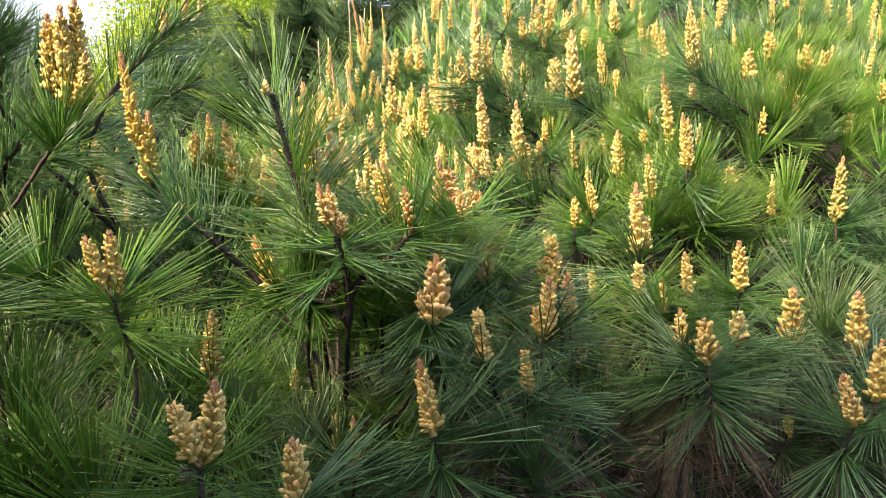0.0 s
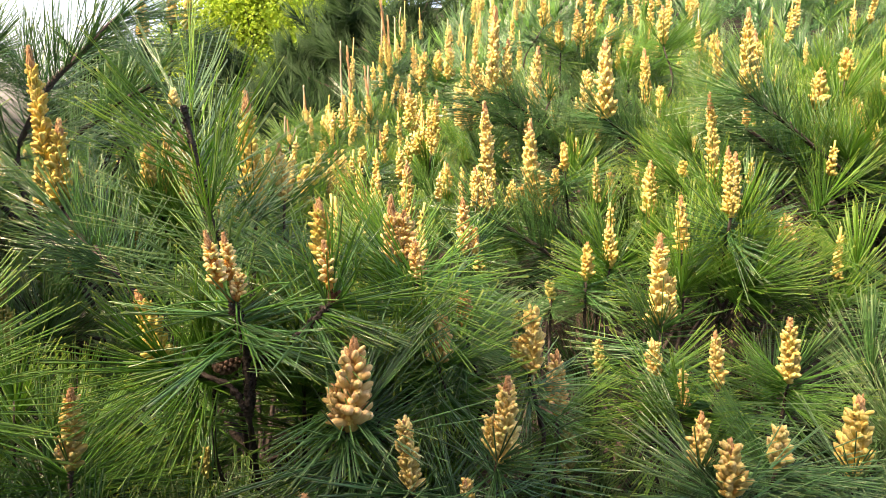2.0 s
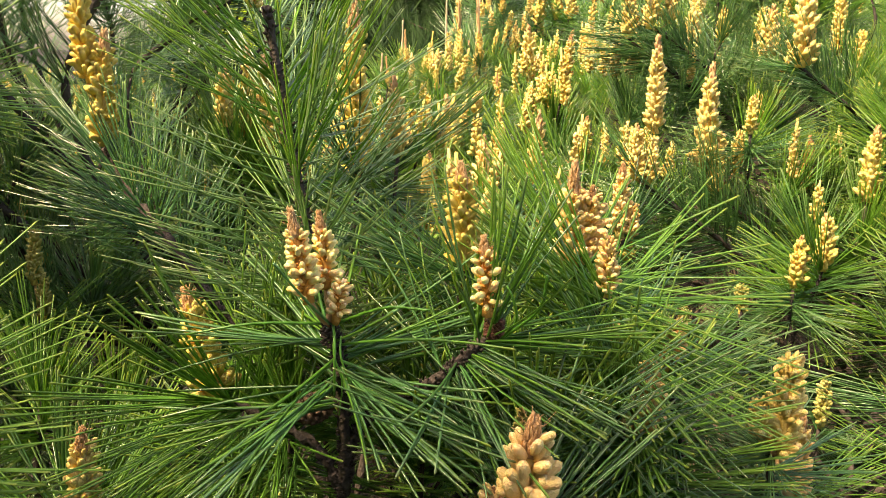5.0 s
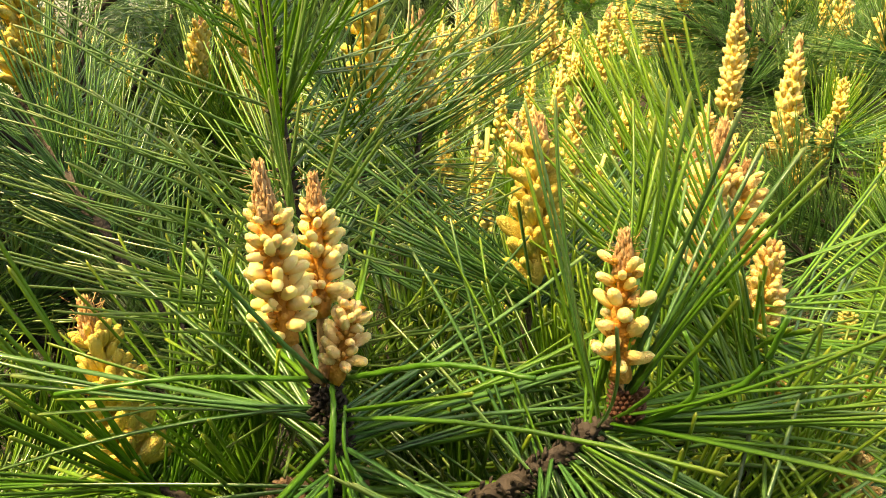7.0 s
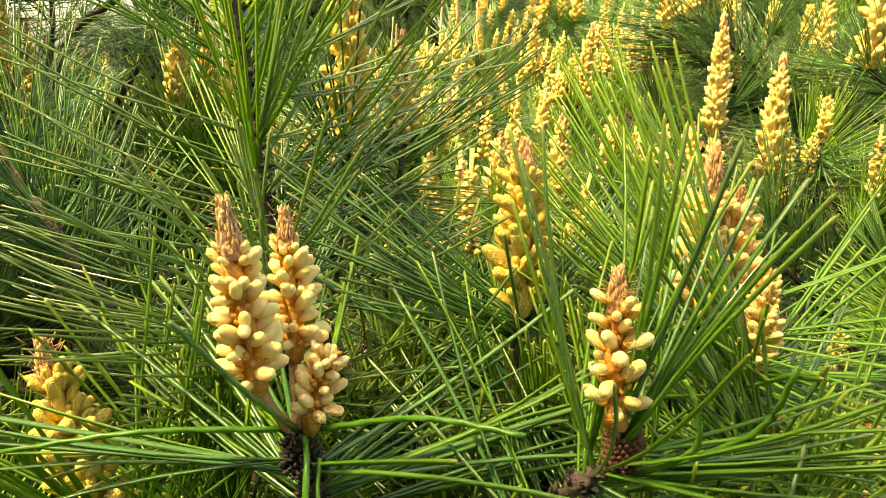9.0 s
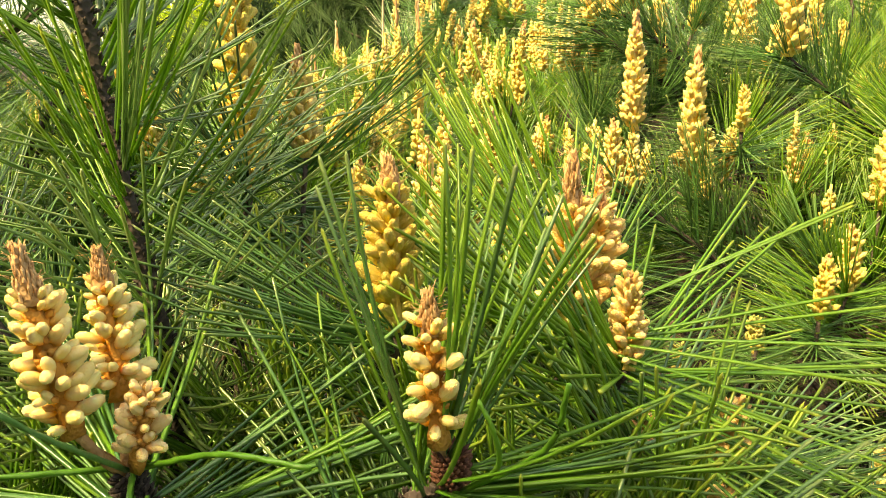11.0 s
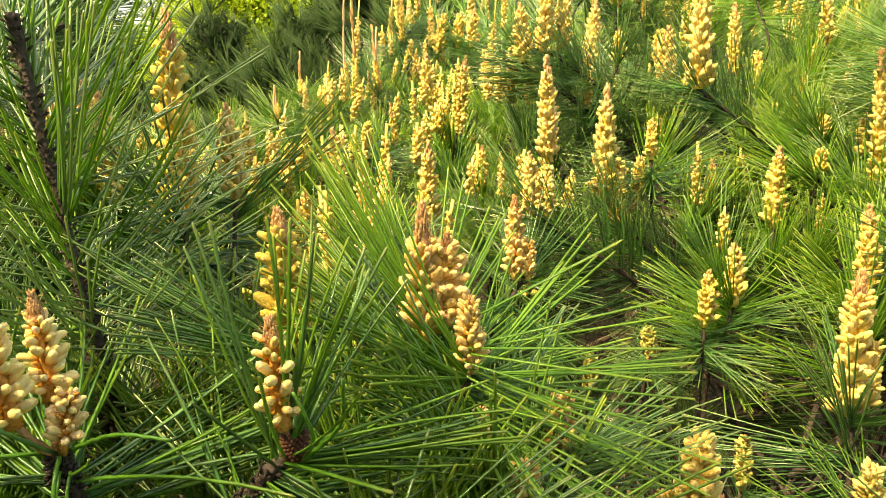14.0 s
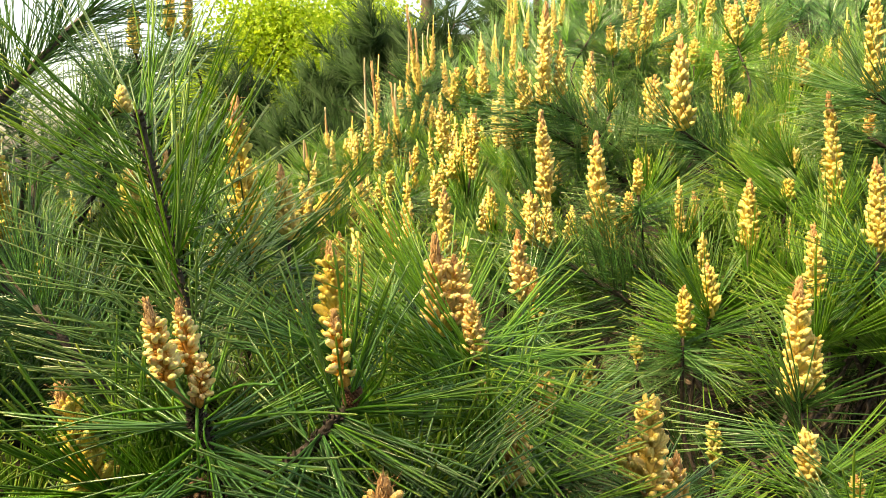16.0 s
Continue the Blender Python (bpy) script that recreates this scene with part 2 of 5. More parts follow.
def tube(soup, pts, r0, r1, sides=7, rough=0.0, rng=None, slot=0):
    """A tapering round stem along the points, with scaly swellings."""
    verts, faces, n = [], [], len(pts)
    for i, p in enumerate(pts):
        d = pts[min(i + 1, n - 1)] - pts[max(i - 1, 0)]
        u, w = frame_of(d)
        r = r0 + (r1 - r0) * i / (n - 1)
        for k in range(sides):
            q = 2 * math.pi * (k + 0.5 * (i % 2)) / sides
            rr = r * (1 + (rng.uniform(-rough, rough * 1.6) if rough else 0))
            verts.append(p + u * (rr * math.cos(q)) + w * (rr * math.sin(q)))
    for i in range(n - 1):
        for k in range(sides):
            k2 = (k + 1) % sides
            faces.append((i * sides + k, i * sides + k2, (i + 1) * sides + k2, (i + 1) * sides + k))
    faces.append(tuple(range(sides - 1, -1, -1)))
    faces.append(tuple((n - 1) * sides + k for k in range(sides)))
    soup.add(verts, faces, slot=slot)


def needle(soup, p, d, length, width, bend, segs=2, slot=0):
    """One needle: a slim three-sided blade that bends and narrows to its tip."""
    u, w = frame_of(d)
    verts, along = [], []
    for i in range(segs):
        t = 0.985 * i / (segs - 1) if segs > 1 else 0.0
        c = p + d * (length * t) + bend * (length * t * t)
        r = width * 0.5 * (0.8 if i == 0 else 1.0) * (1 - 0.22 * t)
        for k in range(3):
            q = 2.094 * k
            verts.append(c + (u * math.cos(q) + w * (0.75 * math.sin(q))) * r)
            along.append(t)
    verts.append(p + d * length + bend * length)
    along.append(1.0)
    faces = []
    for i in range(segs - 1):
        for k in range(3):
            k2 = (k + 1) % 3
            faces.append((i * 3 + k, i * 3 + k2, i * 3 + 3 + k2, i * 3 + 3 + k))
    b = (segs - 1) * 3
    faces += [(b, b + 1, segs * 3), (b + 1, b + 2, segs * 3), (b + 2, b, segs * 3)]
    soup.add(verts, faces, along)


def brush(soup, rng, pts, count, ang0, ang1, len0, len1, width, segs=2, droop=0.10, spread=0.045):
    """Needles in pairs all round a stem: ang0 degrees off the stem at its lower end, ang1 at its tip."""
    n = len(pts) - 1
    fans = [(k * 2.39996 + rng.uniform(-0.5, 0.5), rng.random() ** 0.8, rng.gauss(0, 8)) for k in range(max(7, count // 13))]
    for i in range(count // 2):
        way0, along0, tilt0 = rng.choice(fans)
        s = min(0.999, max(0.0, along0 + rng.gauss(0, 0.09))) * n
        k = min(int(s), n - 1)
        p = pts[k] + (pts[k + 1] - pts[k]) * (s - k)
        d = pts[k + 1] - pts[k]
        d = d / np.linalg.norm(d)
        u, w = frame_of(d)
        turn = way0 + rng.gauss(0, 0.20)
        a = radians(ang0 + (ang1 - ang0) * s / n + tilt0 + rng.gauss(0, 5))
        out = u * math.cos(turn) + w * math.sin(turn)
        length = rng.uniform(len0, len1)
        for side in (-1, 1):
            way = d * math.cos(a) + out * math.sin(a) + np.array([rng.gauss(0, spread) for _ in range(3)])
            way /= np.linalg.norm(way)
            bend = np.array((rng.gauss(0, 0.05), rng.gauss(0, 0.05), rng.gauss(0.02, 0.05) - droop * (1 - abs(way[2])))) + d * 0.12
            needle(soup, p, way, length * rng.uniform(0.93, 1.05), width, bend, segs)


def pollen_cone(soup, p, d, length, radius, sides, rings, slot=0):
    """One little blunt catkin."""
    u, w = frame_of(d)
    verts, faces = [p], []
    for i in range(1, rings + 1):
        t = i / (rings + 1)
        r = radius * math.sin(math.pi * t) ** 0.36
        for k in range(sides):
            q = 2 * math.pi * (k + 0.5 * (i % 2)) / sides
            verts.append(p + d * (length * t) + (u * math.cos(q) + w * math.sin(q)) * r)
    verts.append(p + d * length)
    for k in range(sides):
        k2 = (k + 1) % sides
        faces.append((0, 1 + k2, 1 + k))
        for i in range(rings - 1):
            a = 1 + i * sides
            faces.append((a + k, a + k2, a + sides + k2, a + sides + k))
        a = 1 + (rings - 1) * sides
        faces.append((a + k, a + k2, len(verts) - 1))
    along = [0.0] + [i / (rings + 1) for i in range(1, rings + 1) for _ in range(sides)] + [1.0]
    soup.add(verts, faces, along, slot)


def cone_places(rng, length, radius, bare, density=1.0, steep=48):
    """Where the catkins of a spike sit, up a spiral: place, way, size."""
    zone = length * (1 - bare)
    count = int(min(150, max(8, 15.0 * density * zone / radius)))
    lean = rng.uniform(0, 6.28)
    for i in range(count):
        t = (i + 0.5) / count
        q = i * 2.39996 + rng.uniform(-0.4, 0.4)
        size = radius * (1.0 - 0.40 * t ** 2.2) * rng.uniform(0.74, 1.18) * (1 + 0.12 * math.cos(q - lean))
        a = radians(steep - 0.36 * steep * t + rng.gauss(0, 13))
        way = np.array((math.cos(q) * math.sin(a), math.sin(q) * math.sin(a), math.cos(a)))
        place = np.array((math.cos(q), math.sin(q), 0)) * radius * 0.22 + np.array((0, 0, zone * t * 0.96 + rng.uniform(-0.22, 0.22) * radius))
        yield place, way, size


def spike_core(rng, length, radius, bare, fine):
    """The axis of a spike with its bracts."""
    s = Soup()
    zone = length * (1 - bare)
    pts = [np.array((rng.gauss(0, 0.0004), rng.gauss(0, 0.0004), zone * i / 8 - 0.004)) for i in range(9)]
    tube(s, pts, radius * 0.36, radius * 0.22, 7, 0.3, rng)
    for i in range(int((40 if fine else 14))):
        t = rng.random()
        q = i * 2.39996
        d = np.array((math.cos(q) * 0.8, math.sin(q) * 0.8, 0.55))
        pollen_cone(s, np.array((math.cos(q) * radius * 0.2, math.sin(q) * radius * 0.2, zone * t)), d / np.linalg.norm(d), radius * 0.5, radius * 0.13, 4, 2)
    return s


def tip_bud(rng, length, radius, bare, fine):
    """The scaly brown shoot tip that crowns a spike, its scales frayed and curling at the ends."""
    s = Soup()
    z0, h = length * (1 - bare) - radius * 0.5, length * bare + radius * 0.5
    r = min(radius * 0.44, h * 0.28)
    pts = [np.array((0, 0, z0 + h * 0.92 * i / 6)) for i in range(7)]
    tube(s, pts, r * 0.85, r * 0.24, 7, 0.15, rng)
    for i in range(110 if fine else 16):
        t = rng.random() ** 0.8
        q = i * 2.39996
        out = 0.03 + (0.16 * rng.random() ** 3 if fine else 0.06)
        d = np.array((math.cos(q) * out, math.sin(q) * out, 1.0 + rng.uniform(-0.2, 0.1)))
        rr = r * (0.84 - 0.60 * t)
        pollen_cone(s, np.array((math.cos(q) * rr, math.sin(q) * rr, z0 + h * 0.76 * t)), d / np.linalg.norm(d), h * 0.17 + r * 0.5, r * (0.13 if fine else 0.22), 4, 2)
    if fine:
        for i in range(26):   # frayed ends
            t, q = rng.random(), i * 2.39996
            p = np.array((math.cos(q) * r * 0.8, math.sin(q) * r * 0.8, z0 + h * (0.25 + 0.7 * t)))
            d = np.array((math.cos(q) * 0.7, math.sin(q) * 0.7, rng.uniform(-0.1, 0.9)))
            needle(s, p, d / np.linalg.norm(d), r * rng.uniform(0.5, 1.1), r * 0.09, np.array((0, 0, rng.uniform(-0.4, 0.5))), 3)
    return s


# ---- lie of the land ----
ANCHORS = []   # places of the branch tips that stand out, from which the thicket's top is carried on


def rise(x, y):
    s = 0.42 + 0.3 * max(-0.6, min(0.6, x))
    g = 1.6 * (1 - math.exp(-max(-0.8, y - 0.8) / 1.6))
    far = max(0.0, y - 2.4)
    k = max(0.0, min(1.0, (x + 0.16 * y + 0.75) / 0.9))
    return 1.19 + s * g + 0.37 * far * k * k * (3 - 2 * k) / (1 + 0.03 * far)


def top(x, y):
    """Height of the thicket's leafy top."""
    base = rise(x, y)
    num = den = 0.0
    for ax, ay, az in ANCHORS:
        w = math.exp(-((ax - x) ** 2 + (ay - y) ** 2) / 0.025)
        num += w * max(-0.13, min(0.07, az - rise(ax, ay)))
        den += w
    return base + num / (den + 0.25)


HOLLOWS = ((0.22, 1.18, 0.20), (0.49, 1.28, 0.08), (-0.07, 0.74, 0.10), (0.05, 0.64, 0.09), (0.44, 1.15, 0.07), (0.80, 1.42, 0.06), (0.14, 0.97, 0.09), (0.20, 0.80, 0.08))   # gaps between the branches: x, y, radius


def in_hollow(x, y):
    return any((x - hx) ** 2 + (y - hy) ** 2 < r * r for hx, hy, r in HOLLOWS)


def land(x, y):
    near = rise(x, min(y, 16.0)) - 1.05
    return near + 0.05 * noise.noise(Vector((x * 0.7, y * 0.7, 0)))


def build_ground():
    xs = [-400, -150, -60, -25, -12] + [-8 + 0.4 * i for i in range(41)] + [12, 25, 60, 150, 400]
    ys = [-400, -150, -60, -20, -8] + [-4 + 0.4 * i for i in range(41)] + [15, 25, 60, 150, 400]
    verts = [(x, y, land(x, y)) for y in ys for x in xs]
    n = len(xs)
    faces = [(j * n + i, j * n + i + 1, (j + 1) * n + i + 1, (j + 1) * n + i) for j in range(len(ys) - 1) for i in range(n - 1)]
    s = Soup()
    s.add(verts, faces)
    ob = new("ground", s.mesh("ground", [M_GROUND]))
    return tagged(ob, "brown hillside covered with dry needle litter", "ground", kind="structure")


# ---- pine branches ----
def unit_cone_mesh(tint):
    s, sides, rings = Soup(), 12, 9
    pollen_cone(s, np.array((0, 0, 0.0)), np.array((0, 0, 1.0)), 1.0, 0.27, sides, rings)
    for i in range(1, len(s.v) - 1):   # knobbly pollen sacs, swelling towards the blunt end
        k = (1.055 if (i + (i - 1) // sides) % 2 else 0.945) * (0.86 + 0.22 * s.v[i][2])
        s.v[i] = s.v[i] * np.array((k, k, 1))
    return s.mesh("pollen_cone", [M_CATKIN[tint]])


CONE_MESH = {tint: unit_cone_mesh(tint) for tint in M_CONE}


def needle_meshes(mat):
    rng, out = random.Random(5), []
    for i in range(8):
        s = Soup()
        needle(s, np.zeros(3), np.array((0, 0, 1.0)), 0.12, 0.0025, np.array((rng.uniform(0.02, 0.16), 0, 0)), 6)
        out.append(s.mesh("needle", [mat]))
    return out


NEEDLE_MESH = needle_meshes(M_NEEDLE)
NEEDLE_MESH_YOUNG = needle_meshes(M_NEEDLE_YOUNG)


def tuft_mesh(seed, mat, count, stem, ang0, ang1, len0, len1, width, segs=2, droop=0.10):
    rng, s = random.Random(seed), Soup()
    pts = [np.array((0, 0, -stem + stem * i / 6)) for i in range(7)]
    brush(s, rng, pts, count, ang0, ang1, len0, len1, width, segs, droop)
    return s.mesh("needles", [mat])


TUFTS = [tuft_mesh(20 + i, M_NEEDLE_PALE if i == 4 else M_NEEDLE, 190, 0.07, 96, 22, 0.085, 0.120, 0.0020) for i in range(5)]
TUFTS_OPEN = [tuft_mesh(30 + i, M_NEEDLE if i % 3 else M_NEEDLE_YOUNG, 165, 0.06, 120, 62, 0.085, 0.122, 0.0020) for i in range(6)]   # spread wide under a spike
TUFTS_YOUNG = [tuft_mesh(40 + i, M_NEEDLE_YOUNG, 180, 0.07, 92, 24, 0.080, 0.118, 0.0020) for i in range(3)]
TUFTS_DEAD = [tuft_mesh(60 + i, M_NEEDLE_DEAD, 56, 0.10, 140, 105, 0.08, 0.13, 0.0011, 3, 0.55) for i in range(2)]

# the last trunk is unseen, added to carry the shading boughs
TRUNKS = [(-0.16, 0.98), (0.34, 1.22), (-0.52, 1.30), (0.06, 1.75), (0.62, 1.62), (-0.35, 2.05), (0.36, 2.35), (0.50, 0.80), (-0.42, 0.62), (0.85, 2.3), (-0.9, 1.6), (0.95, 1.2), (0.05, 0.55), (-0.95, 0.70)]


def nearest_trunk(x, y):
    return min(TRUNKS, key=lambda t: (t[0] - x) ** 2 + (t[1] - y) ** 2)


def aim(direction, roll=0.0):
    """Turns +z to a direction."""
    q = Vector(direction).to_track_quat("Z", "Y")
    return q.to_matrix().to_4x4() @ Matrix.Rotation(roll, 4, "Z")


def build_spike(holder, rng, origin, foot, tip, radius, tint, bare, fine, density=1.0):
    """A pollen spike: axis with bracts, catkins all round, brown bud on top."""
    foot, tip = Vector(foot), Vector(tip)
    length = (tip - foot).length
    m = Matrix.Translation(foot - Vector(origin)) @ aim(tip - foot, rng.uniform(0, 6.28))
    if bare >= 0.05 and length > 0.055:
        bare = max(bare, 0.17)
    ripe = tint in "hp"
    core = spike_core(rng, length, radius, bare, fine)
    places = list(cone_places(rng, length, radius, bare, density * (0.92 if ripe else 1.25) if fine else density * 1.25, 74 if tint == "h" else 60 if tint == "p" else 54 if fine else 44))
    if not fine:
        for p, d, size in places:
            pollen_cone(core, p, d, size * 1.2, size * 0.26, 5, 3, slot=1)
    spike = part("pollen_spike", core.mesh("pollen_spike", [M_AXIS if ripe else M_BRACT, M_CONE[tint]]), holder, "", m)
    if fine:
        for p, d, size in places:
            wide, long = (0.88, 1.12) if ripe else (0.86, 1.2)
            part("pollen_cone", CONE_MESH[tint], spike, "", Matrix.Translation(p) @ aim(d, rng.uniform(0, 6.28)) @ Matrix.Diagonal((size * wide, size * wide, size * long, 1)))
    if bare > 0.02:
        part("tip_bud", tip_bud(rng, length, radius, bare, fine).mesh("tip_bud", [M_TIP]), spike, "brown scaly bud")
    return spike


WORDS = {"y": "tall yellow", "c": "cream-yellow", "h": "ripe cream", "o": "orange-tinged", "p": "pinkish", "g": "small greenish"}


def pine_branch(spikes, axis=None, stem=None, needles="tuft", fine=False, seed=None, anchor=True, label="", foot=None, density=1.0, size=1.0, spread=0.0):
    """A branch tip: woody twig, needles and its pollen spikes (foot, tip, radius, tint, bare part)."""
    rng = random.Random(seed if seed is not None else len(ANCHORS) * 7 + 3)
    feet = [np.array(s[0]) for s in spikes]
    if foot is None:
        foot = np.mean(feet, axis=0)
        foot[2] = min(f[2] for f in feet) - 0.004
    foot = np.array(foot, float)
    if axis is None:
        axis = np.array((rng.gauss(0, 0.16), rng.gauss(-0.06, 0.16), 1.0))
    axis = np.array(axis, float)
    axis /= np.linalg.norm(axis)
    holder = new("pine_branch")
    holder.location = foot
    if stem is None:
        tx, ty = nearest_trunk(foot[0], foot[1])
        reach = math.hypot(tx - foot[0], ty - foot[1])
        z0 = max(land(tx, ty) + 0.25, min(foot[2] - 0.20 - 0.35 * reach, top(tx, ty) - 0.14))
        start = np.array((tx, ty, z0))
        low = foot - axis * 0.12
        stem = [start, start * 0.45 + low * 0.55 + np.array((0, 0, -0.03)), low, foot]
    elif stem == "right":   # grown in from a limb beyond and to the right
        stem = [foot + np.array((0.50, 0.16, -0.56)), foot + np.array((0.30, 0.08, -0.225)), foot + np.array((0.13, 0.03, -0.085)), foot]
    else:
        stem = [np.array(p, float) for p in stem] + [foot]
    pts = curve_points([p - foot for p in stem], 40 if fine else 18)
    s = Soup()
    thick = 1.6 if needles == "long" else 1.0
    tube(s, pts, 0.0031 * thick, 0.0020 * thick, 7, 0.5 if fine else 0.25, rng)
    part("twig", s.mesh("twig", [M_TWIG]), holder)
    for sp in spikes:
        build_spike(holder, rng, foot, *sp, fine, density)
        f = np.array(sp[0])
        if np.linalg.norm(f - foot) > 0.006:
            stalk = Soup()
            tube(stalk, curve_points([np.zeros(3), (f - foot) * 0.5 + np.array((0, 0, -0.002)), f - foot], 5), 0.0017, 0.0015, 6, 0.2, rng)
            part("stalk", stalk.mesh("stalk", [M_TIP]), holder)
    if needles == "tuft":
        part("needles", rng.choice(TUFTS_OPEN if spikes else TUFTS), holder, "", aim(axis, rng.uniform(0, 6.28)) @ Matrix.Scale(size * rng.uniform(0.9, 1.08), 4))
    elif needles == "young":
        part("needles", rng.choice(TUFTS_YOUNG), holder, "", Matrix.Translation(tuple(axis * (-0.035 if spikes else 0.0))) @ aim(axis, rng.uniform(0, 6.28)) @ Matrix.Scale(size * rng.uniform(0.9, 1.08), 4))
    elif needles == "long":   # a bough: needles all along its outer end
        reach, k = 0.0, len(pts) - 1
        while k > 0 and reach < 0.25 * size:
            reach += np.linalg.norm(pts[k] - pts[k - 1])
            k -= 1
        comb = Soup()
        brush(comb, rng, pts[k:], int(1250 * reach), 64, 34, 0.085, 0.125, 0.0017, 3, 0.03)
        part("needles", comb.mesh("needles", [M_NEEDLE]), holder)
    elif needles == "skirt":   # a full star of needles with dry ones hanging under it
        part("needles", rng.choice(TUFTS_OPEN[1:3]), holder, "", aim(axis, rng.uniform(0, 6.28)) @ Matrix.Scale(size * rng.uniform(0.98, 1.1), 4))
        part("dry_needles", rng.choice(TUFTS_DEAD), holder, "grey-brown dry needles hanging down", Matrix.Translation((0, 0, -0.03)) @ aim(axis, rng.uniform(0, 6.28)))
    elif needles == "dead":
        part("dry_needles", rng.choice(TUFTS_DEAD), holder, "", aim(axis, rng.uniform(0, 6.28)) @ Matrix.Scale(size, 4))
    if anchor:
        ANCHORS.append((float(foot[0]), float(foot[1]), float(foot[2])))
    if not label:
        if spikes:
            many = {1: "one", 2: "two", 3: "three"}.get(len(spikes), "several")
            label = "green pine branch tip with %s %s pollen spike%s" % (many, WORDS[spikes[0][3]], "s" if len(spikes) > 1 else "")
        else:
            label = "green pine branch tip with long needles only"
    return tagged(holder, label, "pine branch", "pine branches in the thicket")


def single_needles(holder, rng, lines, count, ang0, ang1, len0, len1, young=0.25, flat=0.0, droop=0.10, gap=False):
    """Needles that can be picked apart, each an object of its own, in pairs round the twig's end."""
    n = len(lines) - 1
    fans = [(k * 2.39996 + rng.uniform(-0.5, 0.5), rng.random() ** 0.8, rng.gauss(0, 9)) for k in range(count // 9)]
    for i in range(count // 2):
        way0, along0, tilt0 = rng.choice(fans)
        s = min(0.999, max(0.0, along0 + rng.gauss(0, 0.09))) * n
        k = min(int(s), n - 1)
        p = lines[k] + (lines[k + 1] - lines[k]) * (s - k)
        d = lines[k + 1] - lines[k]
        d = d / np.linalg.norm(d)
        u, w = frame_of(d)
        turn = way0 + rng.gauss(0, 0.18)
        a = radians(ang0 + (ang1 - ang0) * s / n + tilt0 + rng.gauss(0, 5))
        out = u * math.cos(turn) + w * math.sin(turn)
        length = rng.uniform(len0, len1)
        meshes = NEEDLE_MESH_YOUNG if rng.random() < young else NEEDLE_MESH
        for side in (-1, 1):
            way = d * math.cos(a) + out * math.sin(a) + np.array([rng.gauss(0, 0.05) for _ in range(3)])
            way[2] = way[2] * (1 - flat) - droop * 0.5
            way /= np.linalg.norm(way)
            if gap and way[2] > 0.45 and -0.5 < way[0] < 0.10 and rng.random() < 0.8:   # few stand upright behind the spike
                continue
            if way[1] < -0.12 and way[2] > 0.12 and rng.random() < 0.9:   # the spikes stand free on their open side
                continue
            part("needle", rng.choice(meshes), holder, "", Matrix.Translation(p) @ aim(way, rng.uniform(0, 6.28)) @ Matrix.Scale(length * rng.uniform(0.94, 1.05) / 0.12, 4))


def scaly_bark(holder, ctrl, r0, r1, count, seed):
    """Rough bark round a twig, set with scale leaves and the feet of needle pairs."""
    rng, bark = random.Random(seed), Soup()
    line = curve_points(ctrl, 60)
    tube(bark, line, r0, r1, 9, 0.25, rng)
    for i in range(count):
        k, q = rng.randrange(60), i * 2.39996
        u, w = frame_of(line[k + 1] - line[k])
        out = u * math.cos(q) + w * math.sin(q)
        d = (line[k + 1] - line[k]) / np.linalg.norm(line[k + 1] - line[k]) * rng.uniform(0.6, 1.2) + out
        pollen_cone(bark, line[k] + out * r0 * 0.75, d / np.linalg.norm(d), r0 * 1.1, r0 * 0.2, 4, 2)
    part("bark", bark.mesh("bark", [M_TWIG]), holder, "dark rough bark set with scale leaves")


# ---- the large structure ----
build_ground()


def pine_tree(x, y, seed, head=None):
    """A young pine's trunk and limbs, mostly hidden under its own needles."""
    rng = random.Random(seed)
    z0, z1 = land(x, y) - 0.05, (head if head is not None else rise(x, y) - 0.30)
    holder = new("pine_tree")
    holder.location = (x, y, z0)
    s = Soup()
    h = z1 - z0
    tube(s, [np.array((0.03 * math.sin(3 * t + seed), 0.03 * math.cos(2 * t + seed), h * t)) for t in [i / 14 for i in range(15)]], 0.035, 0.008, 9, 0.16, rng)
    part("trunk", s.mesh("trunk", [M_BARK]), holder)
    for i in range(9):
        q, hh = i * 2.4 + rng.random(), h * rng.uniform(0.45, 0.95)
        reach = rng.uniform(0.16, 0.34)
        b = Soup()
        tube(b, curve_points([np.array((0, 0, hh - 0.04)), np.array((math.cos(q) * reach * 0.5, math.sin(q) * reach * 0.5, hh)), np.array((math.cos(q) * reach, math.sin(q) * reach, hh + 0.05))], 10), 0.010, 0.004, 6, 0.2, rng)
        part("limb", b.mesh("limb", [M_BARK]), holder)
    return tagged(holder, "young pine trunk with rough grey-brown bark and bare limbs", "pine tree", "young pines on the slope")


for i, (tx, ty) in enumerate(TRUNKS):
    pine_tree(tx, ty, 70 + i)

# ---- the two branch tips that the camera comes close to ----
NODE = (-0.112, 0.815, 1.262)
tree_foot = (-0.16, 0.98, 0.95)

